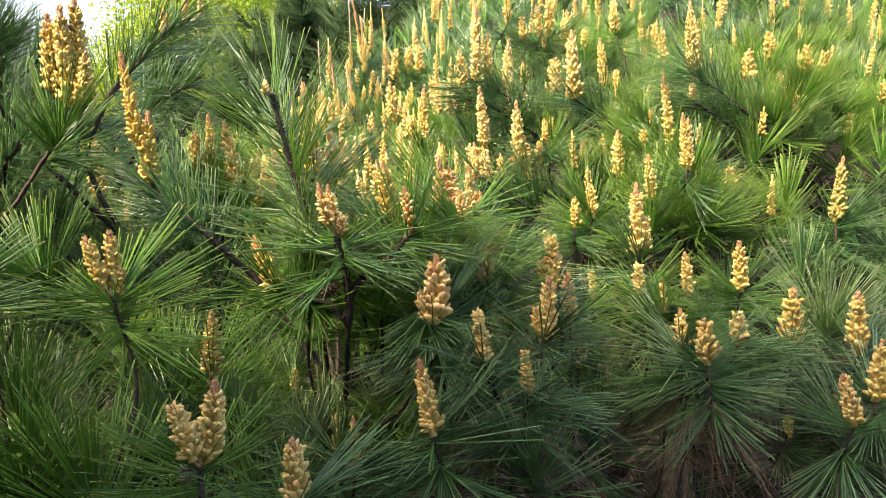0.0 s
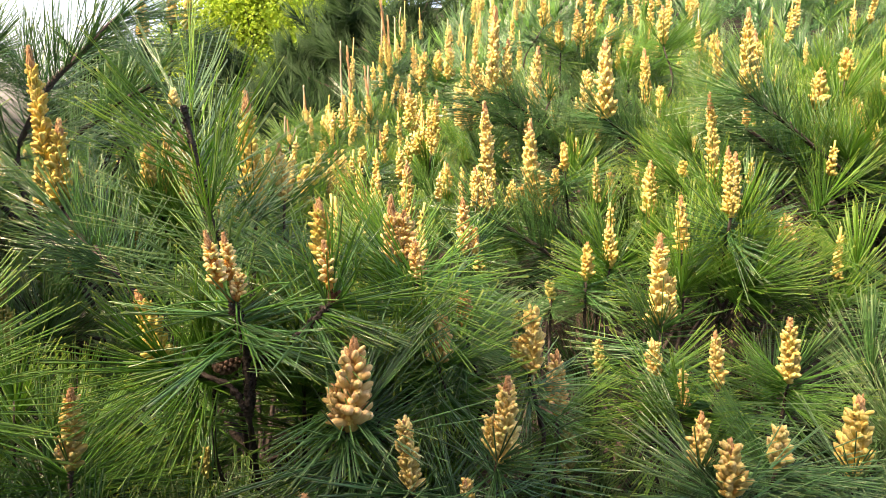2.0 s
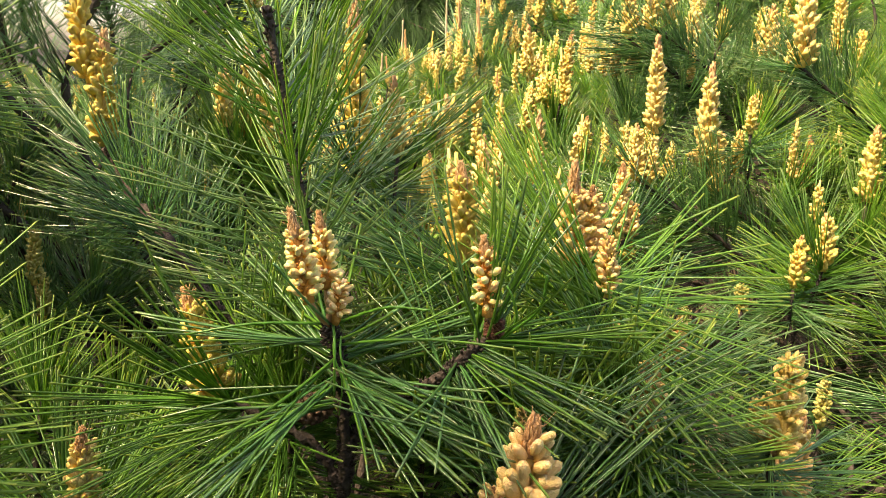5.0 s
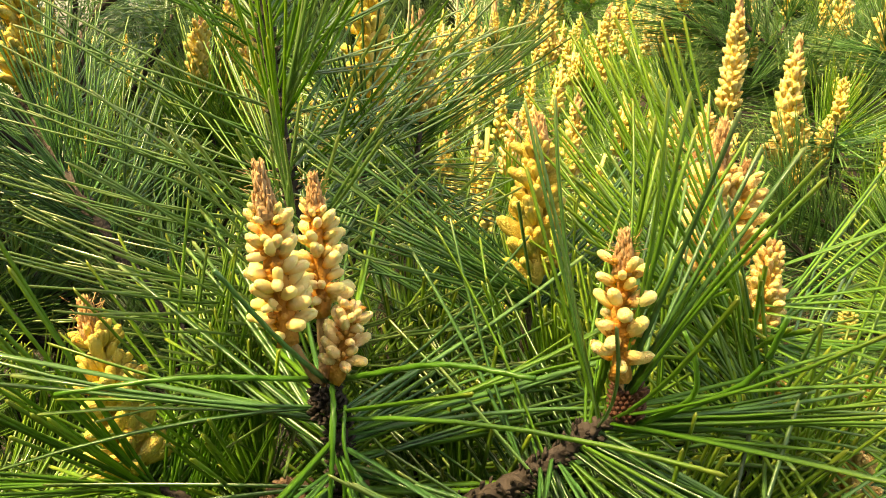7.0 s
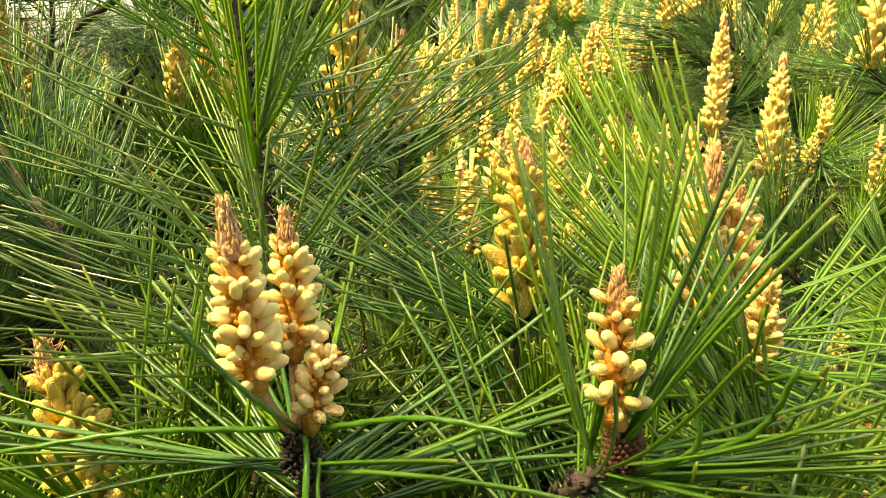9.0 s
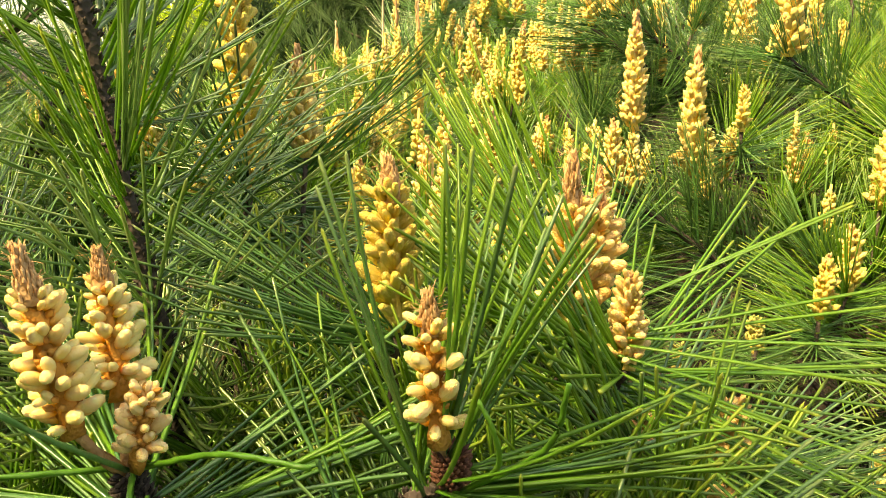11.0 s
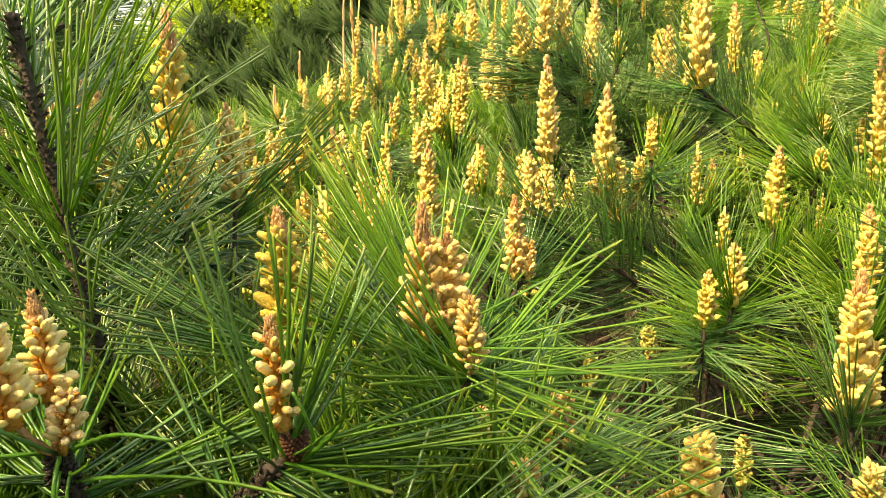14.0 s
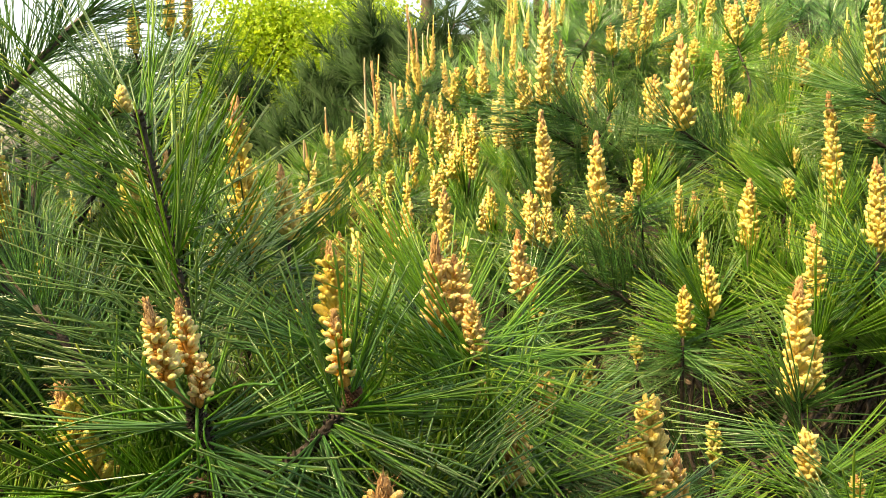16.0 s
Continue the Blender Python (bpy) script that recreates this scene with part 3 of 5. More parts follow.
near_a = pine_branch([((-0.1252, 0.787, 1.3975), (-0.1349, 0.785, 1.4464), 0.0080, "h", 0.25), ((-0.1206, 0.803, 1.4020), (-0.1268, 0.805, 1.4417), 0.0074, "h", 0.24), ((-0.1118, 0.797, 1.3853), (-0.1093, 0.797, 1.4043), 0.0072, "p", 0.0)],
                     foot=(-0.116, 0.798, 1.378), stem=[tree_foot, (-0.13, 0.88, 1.15), NODE, (-0.109, 0.808, 1.30), (-0.111, 0.80, 1.357)], needles="", fine=True, seed=11, anchor=False, density=1.0,
                     label="pine branch tip with two ripe cream pollen spikes")
rng = random.Random(101)
line = [np.array(p) for p in ((0.007, 0.006, -0.05), (0.005, 0.003, -0.03), (0.003, 0.001, -0.014), (0.0, 0.0, -0.003))]
single_needles(near_a, rng, line, 160, 96, 62, 0.085, 0.122, 0.5, flat=0.25, droop=0.06)
near_b = pine_branch([((-0.0305, 0.808, 1.3965), (-0.0351, 0.808, 1.437), 0.0080, "h", 0.22)],
                     foot=(-0.026, 0.811, 1.381), stem=[NODE, (-0.10, 0.81, 1.314), (-0.054, 0.81, 1.351), (-0.034, 0.811, 1.374)], needles="", fine=True, seed=12, anchor=False, density=0.6,
                     label="pine branch tip with one half-open cream pollen spike")
rng = random.Random(102)
line = [np.array(p) for p in ((-0.030, 0.0, -0.030), (-0.018, 0.0, -0.018), (-0.006, 0.0, -0.006), (0.002, 0.0, 0.002))]
single_needles(near_b, rng, line, 205, 84, 36, 0.078, 0.108, 0.6, droop=0.01, gap=True)
bud = Soup()
for i in range(110):
    q, t = i * 2.39996, (i + 0.5) / 110
    d = np.array((math.cos(q), math.sin(q), 0.9))
    pollen_cone(bud, np.array((math.cos(q) * 0.0020, math.sin(q) * 0.0020, -0.004 + 0.010 * t)), d / np.linalg.norm(d), 0.0056, 0.0009, 4, 2)
part("bud_ring", bud.mesh("bud_ring", [M_BUD]), near_b, "dark brown scaly bud ring")
ring = Soup()
for i in range(70):
    q, t = i * 2.39996, (i + 0.5) / 70
    d = np.array((math.cos(q), math.sin(q), 0.2))
    pollen_cone(ring, np.array((math.cos(q) * 0.0022, math.sin(q) * 0.0022, -0.012 + 0.014 * t)), d / np.linalg.norm(d), 0.0036, 0.0008, 4, 2)
part("bud_ring", ring.mesh("bud_ring", [M_TWIG]), near_a, "dark scaly collar under the spikes")
scaly_bark(near_a, [np.array(p) - np.array((-0.116, 0.798, 1.378)) for p in (NODE, (-0.109, 0.808, 1.30), (-0.111, 0.80, 1.357), (-0.116, 0.798, 1.376))], 0.0036, 0.0026, 300, 18)
scaly_bark(near_b, [np.array(p) - np.array((-0.026, 0.811, 1.381)) for p in (NODE, (-0.10, 0.81, 1.314), (-0.054, 0.81, 1.351), (-0.034, 0.811, 1.374))], 0.0034, 0.0024, 320, 19)


def strand(name, holder, foot, ctrl, radius, mat, label):
    """A single bent or withered needle."""
    s = Soup()
    pts = curve_points([np.array(c) - np.array(foot) for c in ctrl], 14)
    tube(s, pts, radius, radius * 0.7, 5)
    part(name, s.mesh(name, [mat]), holder, label)


FOOT_A, FOOT_B = (-0.116, 0.798, 1.378), (-0.026, 0.811, 1.381)
strand("bent_needle", near_b, FOOT_B, ((-0.022, 0.808, 1.379), (-0.0127, 0.79, 1.3974), (-0.0143, 0.785, 1.4099), (-0.0185, 0.785, 1.4174)), 0.0009, M_NEEDLE_YOUNG, "curled yellow-green needle")
strand("bent_needle", near_b, FOOT_B, ((-0.022, 0.808, 1.379), (-0.0018, 0.785, 1.4065), (0.0015, 0.775, 1.4278)), 0.0010, M_NEEDLE_YOUNG, "curved yellow-green needle")
strand("bent_needle", near_a, FOOT_A, ((-0.1156, 0.797, 1.3794), (-0.1212, 0.772, 1.402), (-0.1273, 0.75, 1.4254)), 0.0009, M_NEEDLE, "needle lying across the spikes")
strand("bent_needle", near_a, FOOT_A, ((-0.114, 0.797, 1.3797), (-0.1085, 0.785, 1.3761), (-0.1064, 0.78, 1.3640), (-0.106, 0.78, 1.345)), 0.0010, M_NEEDLE_YOUNG, "pale needle bent straight down")
strand("bent_needle", near_a, FOOT_A, ((-0.1107, 0.797, 1.3812), (-0.0783, 0.775, 1.4012), (-0.0528, 0.765, 1.4065)), 0.0010, M_NEEDLE_YOUNG, "long yellow-tipped needle")
strand("bent_needle", near_a, FOOT_A, ((-0.1207, 0.797, 1.3793), (-0.1535, 0.78, 1.3806), (-0.1877, 0.77, 1.3733)), 0.0010, M_NEEDLE_YOUNG, "long yellow-tipped needle")
for dx, dy, low in ((0.0, 0.0, 1.3305), (0.0035, 0.001, 1.340)):
    strand("bent_needle", near_a, FOOT_A, ((-0.1113 + dx, 0.792 + dy, 1.375), (-0.1085 + dx, 0.785 + dy, 1.366), (-0.1036 + dx, 0.785 + dy, 1.352), (-0.1056 + dx * 1.6, 0.787 + dy, low)), 0.0007, M_NEEDLE_YOUNG, "limp yellow-green needle hanging down")

side = pine_branch([((-0.2067, 0.833, 1.304), (-0.2281, 0.833, 1.3769), 0.0121, "y", 0.05)], foot=(-0.203, 0.833, 1.303), stem=[NODE, (-0.132, 0.82, 1.288), (-0.175, 0.83, 1.298)],
                   axis=(-0.9, 0.1, 0.35), fine=True, seed=13, anchor=False, size=1.05)

for k, (bx, by, bz) in enumerate(((-0.17, 0.875, 1.295), (-0.075, 0.87, 1.285), (0.0, 0.865, 1.285), (-0.04, 0.93, 1.30), (0.055, 0.89, 1.30), (-0.12, 0.95, 1.285))):
    pine_branch([], foot=(bx, by, bz), axis=(0.1 - 0.05 * k, -0.15, 1), needles="young", seed=720 + k, anchor=False, size=1.12)

# ---- the tall leader beside them ----
leader = pine_branch([], foot=(-0.217, 0.928, 1.556), stem=[tree_foot, (-0.17, 0.93, 1.25), (-0.186, 0.92, 1.424), (-0.201, 0.925, 1.483)], axis=(-0.12, 0.02, 1), needles="", fine=True, seed=14, anchor=False,
                     label="upright pine leader with long needles and a cream bud")
lead_line = [np.array(p) for p in ((0.050, -0.004, -0.25), (0.045, -0.006, -0.20), (0.033, -0.008, -0.14), (0.016, -0.003, -0.073), (0, 0, 0))]
for seed, mat, first, count, a0, a1, word in ((15, M_NEEDLE_PALE, 0, 310, 82, 46, ""), (16, M_NEEDLE_YOUNG, 1, 110, 70, 34, "paler young needles")):
    lead = Soup()
    brush(lead, random.Random(seed), lead_line[first:], count, a0, a1, 0.10, 0.140, 0.0018, 4, 0.0, 0.03)
    part("needles", lead.mesh("needles", [mat]), leader, word)
scaly_bark(leader, lead_line, 0.0042, 0.0030, 330, 17)
knob = Soup()
for i in range(26):
    q, t = i * 2.39996, (i + 0.5) / 26
    d = np.array((math.cos(q) * (1.2 - t), math.sin(q) * (1.2 - t), 0.5 + t))
    pollen_cone(knob, np.array((0, 0, 0.012 * t)), d / np.linalg.norm(d), 0.0085, 0.0022, 6, 4)
part("bud", knob.mesh("bud", [M_CONE["c"]]), leader, "cream cluster of closed buds", Matrix.Translation((-0.004, -0.012, -0.002)))

# ---- the shaded branches beside the leader ----
pine_branch([((-0.4568, 1.046, 1.4924), (-0.4694, 1.046, 1.6295), 0.0116, "y", 0.1), ((-0.4438, 1.047, 1.4335), (-0.4369, 1.047, 1.5402), 0.0131, "y", 0.1)],
            foot=(-0.443, 1.046, 1.429), stem=[(-0.16, 0.98, 1.1), (-0.25, 0.98, 1.26), (-0.347, 1.0, 1.355), (-0.406, 1.03, 1.391)], axis=(-0.75, 0.3, 0.75), needles="long", fine=True, seed=16, anchor=False)
pine_branch([], foot=(-0.458, 1.25, 1.697), stem=[(-0.52, 1.30, 1.15), (-0.62, 1.22, 1.42), (-0.576, 1.2, 1.552), (-0.507, 1.22, 1.638)], axis=(0.5, 0.25, 0.75), needles="long", seed=17, anchor=False, size=1.1)
pine_branch([], foot=(-0.50, 1.4, 1.598), stem=[(-0.52, 1.30, 1.2), (-0.66, 1.38, 1.45), (-0.585, 1.4, 1.55)], axis=(0.9, 0, 0.5), needles="long", seed=18, anchor=False, size=1.1)
pine_branch([], foot=(-0.62, 1.02, 1.50), stem=[(-0.52, 1.30, 1.1), (-0.7, 1.15, 1.35), (-0.68, 1.06, 1.44)], axis=(0.6, -0.4, 0.6), needles="long", seed=19, anchor=False, size=1.1)
pine_branch([], foot=(-0.70, 1.10, 1.66), stem=[(-0.9, 1.60, 1.1), (-0.85, 1.3, 1.4), (-0.76, 1.15, 1.58)], axis=(0.3, -0.2, 0.8), needles="long", seed=21, anchor=False, size=1.1)
pine_branch([], foot=(-0.80, 0.95, 1.48), stem=[(-0.9, 1.60, 1.0), (-0.9, 1.2, 1.3), (-0.84, 1.0, 1.40)], axis=(0.5, -0.3, 0.6), needles="long", seed=22, anchor=False, size=1.1)
pine_branch([], foot=(-0.46, 0.76, 1.36), stem=[(-0.42, 0.62, 0.95), (-0.5, 0.72, 1.2), (-0.49, 0.75, 1.30)], axis=(-0.1, -0.2, 1), needles="young", seed=23, anchor=False)

# ---- branch tips with pollen spikes, all over the slope ----
pine_branch([((-0.192, 1.067, 1.422), (-0.202, 1.067, 1.580), 0.0140, "y", 0.12)], fine=True, needles="skirt", anchor=False)
pine_branch([((-0.162, 1.092, 1.443), (-0.170, 1.092, 1.515), 0.0105, "c", 0.22)], needles="skirt", anchor=False)
pine_branch([((-0.063, 0.920, 1.389), (-0.070, 0.920, 1.461), 0.0122, "y", 0.20)], fine=True, anchor=False, size=1.1)
pine_branch([((-0.282, 0.791, 1.211), (-0.275, 0.791, 1.292), 0.0114, "c", 0.08)], fine=True)
pine_branch([((-0.000, 0.762, 1.282), (0.003, 0.762, 1.362), 0.0156, "o", 0.15), ((-0.010, 0.760, 1.285), (-0.014, 0.760, 1.320), 0.0095, "o", 0.10)], fine=True)
pine_branch([((0.055, 0.743, 1.237), (0.048, 0.743, 1.298), 0.0093, "c", 0.03)], fine=True, needles="skirt", size=1.0)
pine_branch([((0.065, 0.874, 1.305), (0.068, 0.874, 1.354), 0.0106, "o", 0.10)], fine=True)
pine_branch([((0.132, 0.769, 1.257), (0.134, 0.769, 1.332), 0.0107, "c", 0.05), ((0.123, 0.772, 1.262), (0.119, 0.772, 1.291), 0.0070, "c", 0.00)], fine=True, needles="skirt", size=1.0)
pine_branch([((0.162, 0.912, 1.287), (0.157, 0.912, 1.354), 0.0121, "c", 0.00), ((0.151, 0.915, 1.291), (0.144, 0.915, 1.318), 0.0088, "c", 0.00)], fine=True, density=0.68, size=0.72)
pine_branch([((0.195, 0.970, 1.217), (0.190, 0.970, 1.292), 0.0129, "o", 0.08)], size=0.75)
pine_branch([((0.208, 0.965, 1.149), (0.206, 0.965, 1.199), 0.0108, "g", 0.00)], size=0.7)
pine_branch([((0.332, 1.127, 1.287), (0.330, 1.127, 1.406), 0.0130, "c", 0.10), ((0.349, 1.130, 1.293), (0.349, 1.130, 1.344), 0.0105, "c", 0.00)], fine=True)
pine_branch([((0.296, 1.311, 1.324), (0.289, 1.311, 1.390), 0.0121, "y", 0.10)])
pine_branch([((0.253, 1.258, 1.314), (0.252, 1.258, 1.370), 0.0102, "y", 0.10)], size=0.7)
pine_branch([((0.383, 1.466, 1.389), (0.379, 1.466, 1.487), 0.0137, "y", 0.08)], needles="young")
pine_branch([((0.327, 1.540, 1.384), (0.320, 1.540, 1.464), 0.0107, "y", 0.08)])
pine_branch([((0.385, 1.225, 1.367), (0.376, 1.225, 1.447), 0.0111, "y", 0.08)], needles="young")
pine_branch([((0.472, 1.290, 1.414), (0.467, 1.290, 1.510), 0.0121, "c", 0.10)], needles="young")
pine_branch([((0.552, 1.290, 1.363), (0.547, 1.290, 1.419), 0.0114, "o", 0.10)], needles="young")
pine_branch([((0.479, 1.420, 1.449), (0.457, 1.420, 1.603), 0.0121, "y", 0.10)], needles="young")
pine_branch([((0.173, 1.470, 1.412), (0.165, 1.470, 1.554), 0.0156, "c", 0.08), ((0.189, 1.470, 1.379), (0.190, 1.470, 1.458), 0.0110, "c", 0.00), ((0.216, 1.475, 1.412), (0.215, 1.475, 1.462), 0.0094, "c", 0.00)], stem="right", needles="long", axis=(-0.6, -0.12, 0.6))
pine_branch([((0.096, 1.408, 1.461), (0.085, 1.408, 1.584), 0.0133, "c", 0.20), ((0.079, 1.400, 1.399), (0.072, 1.400, 1.471), 0.0119, "c", 0.05), ((0.098, 1.400, 1.395), (0.095, 1.400, 1.454), 0.0104, "c", 0.00)], stem="right", needles="long", axis=(-0.6, -0.12, 0.6))
pine_branch([((0.005, 1.617, 1.397), (0.007, 1.617, 1.464), 0.0109, "y", 0.10)], needles="young")
pine_branch([((0.063, 1.328, 1.335), (0.057, 1.328, 1.426), 0.0120, "o", 0.14), ((0.078, 1.330, 1.335), (0.077, 1.330, 1.375), 0.0095, "o", 0.05)], fine=True, anchor=False)
pine_branch([((-0.060, 1.530, 1.334), (-0.064, 1.530, 1.475), 0.0154, "c", 0.10)], needles="young")
pine_branch([((0.011, 0.925, 1.395), (0.006, 0.925, 1.468), 0.0112, "o", 0.30), ((0.017, 0.930, 1.398), (0.020, 0.930, 1.451), 0.0108, "o", 0.12)], fine=True, anchor=False, size=1.1)
pine_branch([((-0.226, 1.700, 1.356), (-0.245, 1.700, 1.482), 0.0161, "y", 0.10)], needles="young")
pine_branch([((-0.129, 1.426, 1.363), (-0.130, 1.426, 1.438), 0.0126, "o", 0.10)], needles="young")
pine_branch([((-0.048, 1.829, 1.478), (-0.038, 1.829, 1.611), 0.0139, "y", 0.10)], needles="young")
pine_branch([((0.453, 1.240, 1.419), (0.440, 1.240, 1.519), 0.0105, "y", 0.10)])
pine_branch([((0.037, 0.919, 1.381), (0.034, 0.919, 1.420), 0.0078, "o", 0.10)], fine=True, anchor=False, size=1.1)
pine_branch([((0.321, 1.660, 1.562), (0.313, 1.660, 1.716), 0.0197, "c", 0.10)], stem="right", needles="long", axis=(-0.6, -0.12, 0.6))
pine_branch([((0.299, 1.808, 1.573), (0.300, 1.808, 1.666), 0.0181, "c", 0.05)], stem="right", needles="long", axis=(-0.6, -0.12, 0.6))
pine_branch([((0.185, 1.935, 1.586), (0.192, 1.935, 1.729), 0.0178, "c", 0.15)], stem="right", needles="long", axis=(-0.6, -0.12, 0.6))
pine_branch([((0.059, 1.690, 1.594), (0.050, 1.690, 1.679), 0.0142, "c", 0.05)], stem="right", needles="long", axis=(-0.6, -0.12, 0.6))
pine_branch([((0.090, 1.690, 1.611), (0.094, 1.690, 1.783), 0.0158, "c", 0.15), ((0.120, 1.700, 1.621), (0.121, 1.700, 1.718), 0.0122, "c", 0.10)], stem="right", needles="long", axis=(-0.6, -0.12, 0.6))
pine_branch([((0.457, 1.950, 1.596), (0.442, 1.950, 1.728), 0.0143, "y", 0.08)], stem="right", needles="long", axis=(-0.6, -0.12, 0.6))
pine_branch([((0.637, 2.020, 1.664), (0.631, 2.020, 1.755), 0.0158, "y", 0.05)], needles="young")
pine_branch([((0.744, 2.460, 1.731), (0.737, 2.460, 1.822), 0.0144, "y", 0.00)])
pine_branch([((0.496, 2.000, 1.746), (0.488, 2.000, 1.834), 0.0145, "y", 0.05)])
pine_branch([((0.525, 1.450, 1.604), (0.517, 1.450, 1.742), 0.0128, "y", 0.10)], stem="right", needles="long", axis=(-0.6, -0.12, 0.6))
pine_branch([((0.582, 1.575, 1.604), (0.571, 1.575, 1.726), 0.0131, "y", 0.20)], stem="right", needles="long", axis=(-0.6, -0.12, 0.6))
pine_branch([((0.386, 1.017, 1.241), (0.377, 1.017, 1.308), 0.0098, "c", 0.08)])
pine_branch([((0.316, 1.034, 1.243), (0.311, 1.034, 1.288), 0.0102, "c", 0.08)], size=0.8)
pine_branch([((0.345, 1.007, 1.213), (0.340, 1.007, 1.264), 0.0077, "o", 0.10)])
pine_branch([((0.349, 0.926, 1.183), (0.342, 0.926, 1.246), 0.0098, "c", 0.05)], needles="skirt", size=1.0)
pine_branch([((0.263, 1.131, 1.210), (0.260, 1.131, 1.257), 0.0084, "g", 0.05)], size=0.4)
pine_branch([((0.086, 0.932, 1.329), (0.085, 0.932, 1.363), 0.0101, "o", 0.05)], size=0.8)
pine_branch([((-0.213, 0.935, 1.130), (-0.212, 0.935, 1.163), 0.0069, "g", 0.00)])
pine_branch([((-0.555, 1.075, 1.230), (-0.550, 1.075, 1.276), 0.0083, "g", 0.00), ((-0.563, 1.075, 1.271), (-0.558, 1.075, 1.329), 0.0090, "g", 0.00)])
pine_branch([((0.490, 1.077, 1.231), (0.484, 1.077, 1.313), 0.0130, "y", 0.05)])
pine_branch([((-0.487, 0.884, 1.562), (-0.483, 0.884, 1.663), 0.0123, "y", 0.12), ((-0.467, 0.880, 1.547), (-0.463, 0.880, 1.672), 0.0136, "y", 0.10), ((-0.452, 0.890, 1.554), (-0.450, 0.890, 1.693), 0.0123, "y", 0.10), ((-0.447, 0.875, 1.550), (-0.434, 0.875, 1.612), 0.0109, "y", 0.05)], needles="young", stem=[(-0.9, 1.6, 1.0), (-0.7, 1.0, 1.30), (-0.58, 0.93, 1.42), (-0.509, 0.9, 1.49)], axis=(0.4, -0.1, 0.6))
pine_branch([((-0.357, 0.700, 1.348), (-0.372, 0.700, 1.403), 0.0098, "y", 0.05), ((-0.345, 0.710, 1.339), (-0.349, 0.710, 1.408), 0.0106, "y", 0.05)])
pine_branch([((-0.217, 0.547, 1.223), (-0.230, 0.547, 1.274), 0.0105, "c", 0.05), ((-0.210, 0.566, 1.212), (-0.196, 0.566, 1.289), 0.0118, "c", 0.05), ((-0.216, 0.560, 1.222), (-0.216, 0.560, 1.249), 0.0088, "c", 0.00)], fine=True)
pine_branch([((-0.126, 0.550, 1.178), (-0.127, 0.550, 1.240), 0.0121, "c", 0.12)])
pine_branch([((-0.005, 0.675, 1.182), (-0.017, 0.675, 1.266), 0.0109, "c", 0.12)], fine=True, needles="skirt", size=1.0)
pine_branch([((-0.115, 0.714, 1.139), (-0.117, 0.714, 1.189), 0.0068, "g", 0.05)])
pine_branch([((-0.094, 0.700, 1.128), (-0.094, 0.700, 1.193), 0.0067, "g", 0.10)])
pine_branch([((0.108, 0.741, 1.198), (0.101, 0.741, 1.250), 0.0082, "c", 0.05)], needles="skirt", size=1.0)
pine_branch([((0.351, 0.841, 1.195), (0.345, 0.841, 1.255), 0.0140, "c", 0.05)], needles="skirt", size=1.0)
pine_branch([((0.340, 0.908, 1.190), (0.336, 0.908, 1.233), 0.0114, "c", 0.05)], needles="skirt", size=1.0)
pine_branch([((0.413, 0.895, 1.203), (0.411, 0.895, 1.245), 0.0119, "c", 0.05)], needles="skirt", size=1.0)
pine_branch([((0.510, 0.937, 1.178), (0.507, 0.937, 1.268), 0.0178, "y", 0.08)], needles="skirt", size=1.0)
pine_branch([((0.602, 0.930, 1.174), (0.594, 0.930, 1.262), 0.0153, "y", 0.08)], needles="skirt", size=1.0)
pine_branch([((0.525, 0.800, 1.124), (0.505, 0.800, 1.191), 0.0121, "c", 0.05)], needles="skirt", size=1.0)
pine_branch([((0.582, 0.850, 1.135), (0.584, 0.850, 1.217), 0.0143, "y", 0.05)], needles="skirt", size=1.0)
pine_branch([((0.705, 1.200, 1.322), (0.710, 1.200, 1.437), 0.0133, "g", 0.20)])
pine_branch([((0.703, 1.600, 1.584), (0.705, 1.600, 1.658), 0.0158, "y", 0.05)], needles="young")
pine_branch([((0.772, 1.580, 1.527), (0.767, 1.580, 1.602), 0.0157, "c", 0.05)], needles="young")
pine_branch([((0.848, 1.620, 1.606), (0.844, 1.620, 1.660), 0.0147, "y", 0.05)], needles="young")
pine_branch([((0.760, 1.620, 1.640), (0.757, 1.620, 1.696), 0.0135, "y", 0.05)], needles="young")
pine_branch([((0.873, 1.600, 1.592), (0.876, 1.600, 1.645), 0.0146, "y", 0.05)], needles="young")
pine_branch([((-0.174, 2.607, 1.672), (-0.160, 2.607, 1.782), 0.0198, "y", 0.10)])
pine_branch([((-0.079, 2.600, 1.693), (-0.076, 2.600, 1.793), 0.0197, "y", 0.10)])
pine_branch([((-0.122, 2.620, 1.691), (-0.114, 2.620, 1.788), 0.0179, "y", 0.10)])
pine_branch([((-0.152, 2.250, 1.511), (-0.163, 2.250, 1.646), 0.0192, "y", 0.10)])
pine_branch([((-0.603, 3.500, 1.510), (-0.613, 3.500, 1.703), 0.0195, "y", 0.10)])
pine_branch([((-0.386, 1.300, 1.401), (-0.403, 1.300, 1.529), 0.0143, "y", 0.10)], needles="young")
pine_branch([((-0.466, 1.320, 1.434), (-0.465, 1.320, 1.509), 0.0135, "y", 0.10)], needles="young")
pine_branch([((-0.447, 1.340, 1.421), (-0.444, 1.340, 1.541), 0.0126, "y", 0.10)], needles="young")
pine_branch([((-0.678, 1.350, 1.379), (-0.676, 1.350, 1.514), 0.0171, "y", 0.08)])
pine_branch([((-0.612, 1.600, 1.700), (-0.612, 1.600, 1.780), 0.0130, "y", 0.10)])
pine_branch([((-0.601, 1.700, 1.745), (-0.596, 1.700, 1.825), 0.0120, "y", 0.10)])
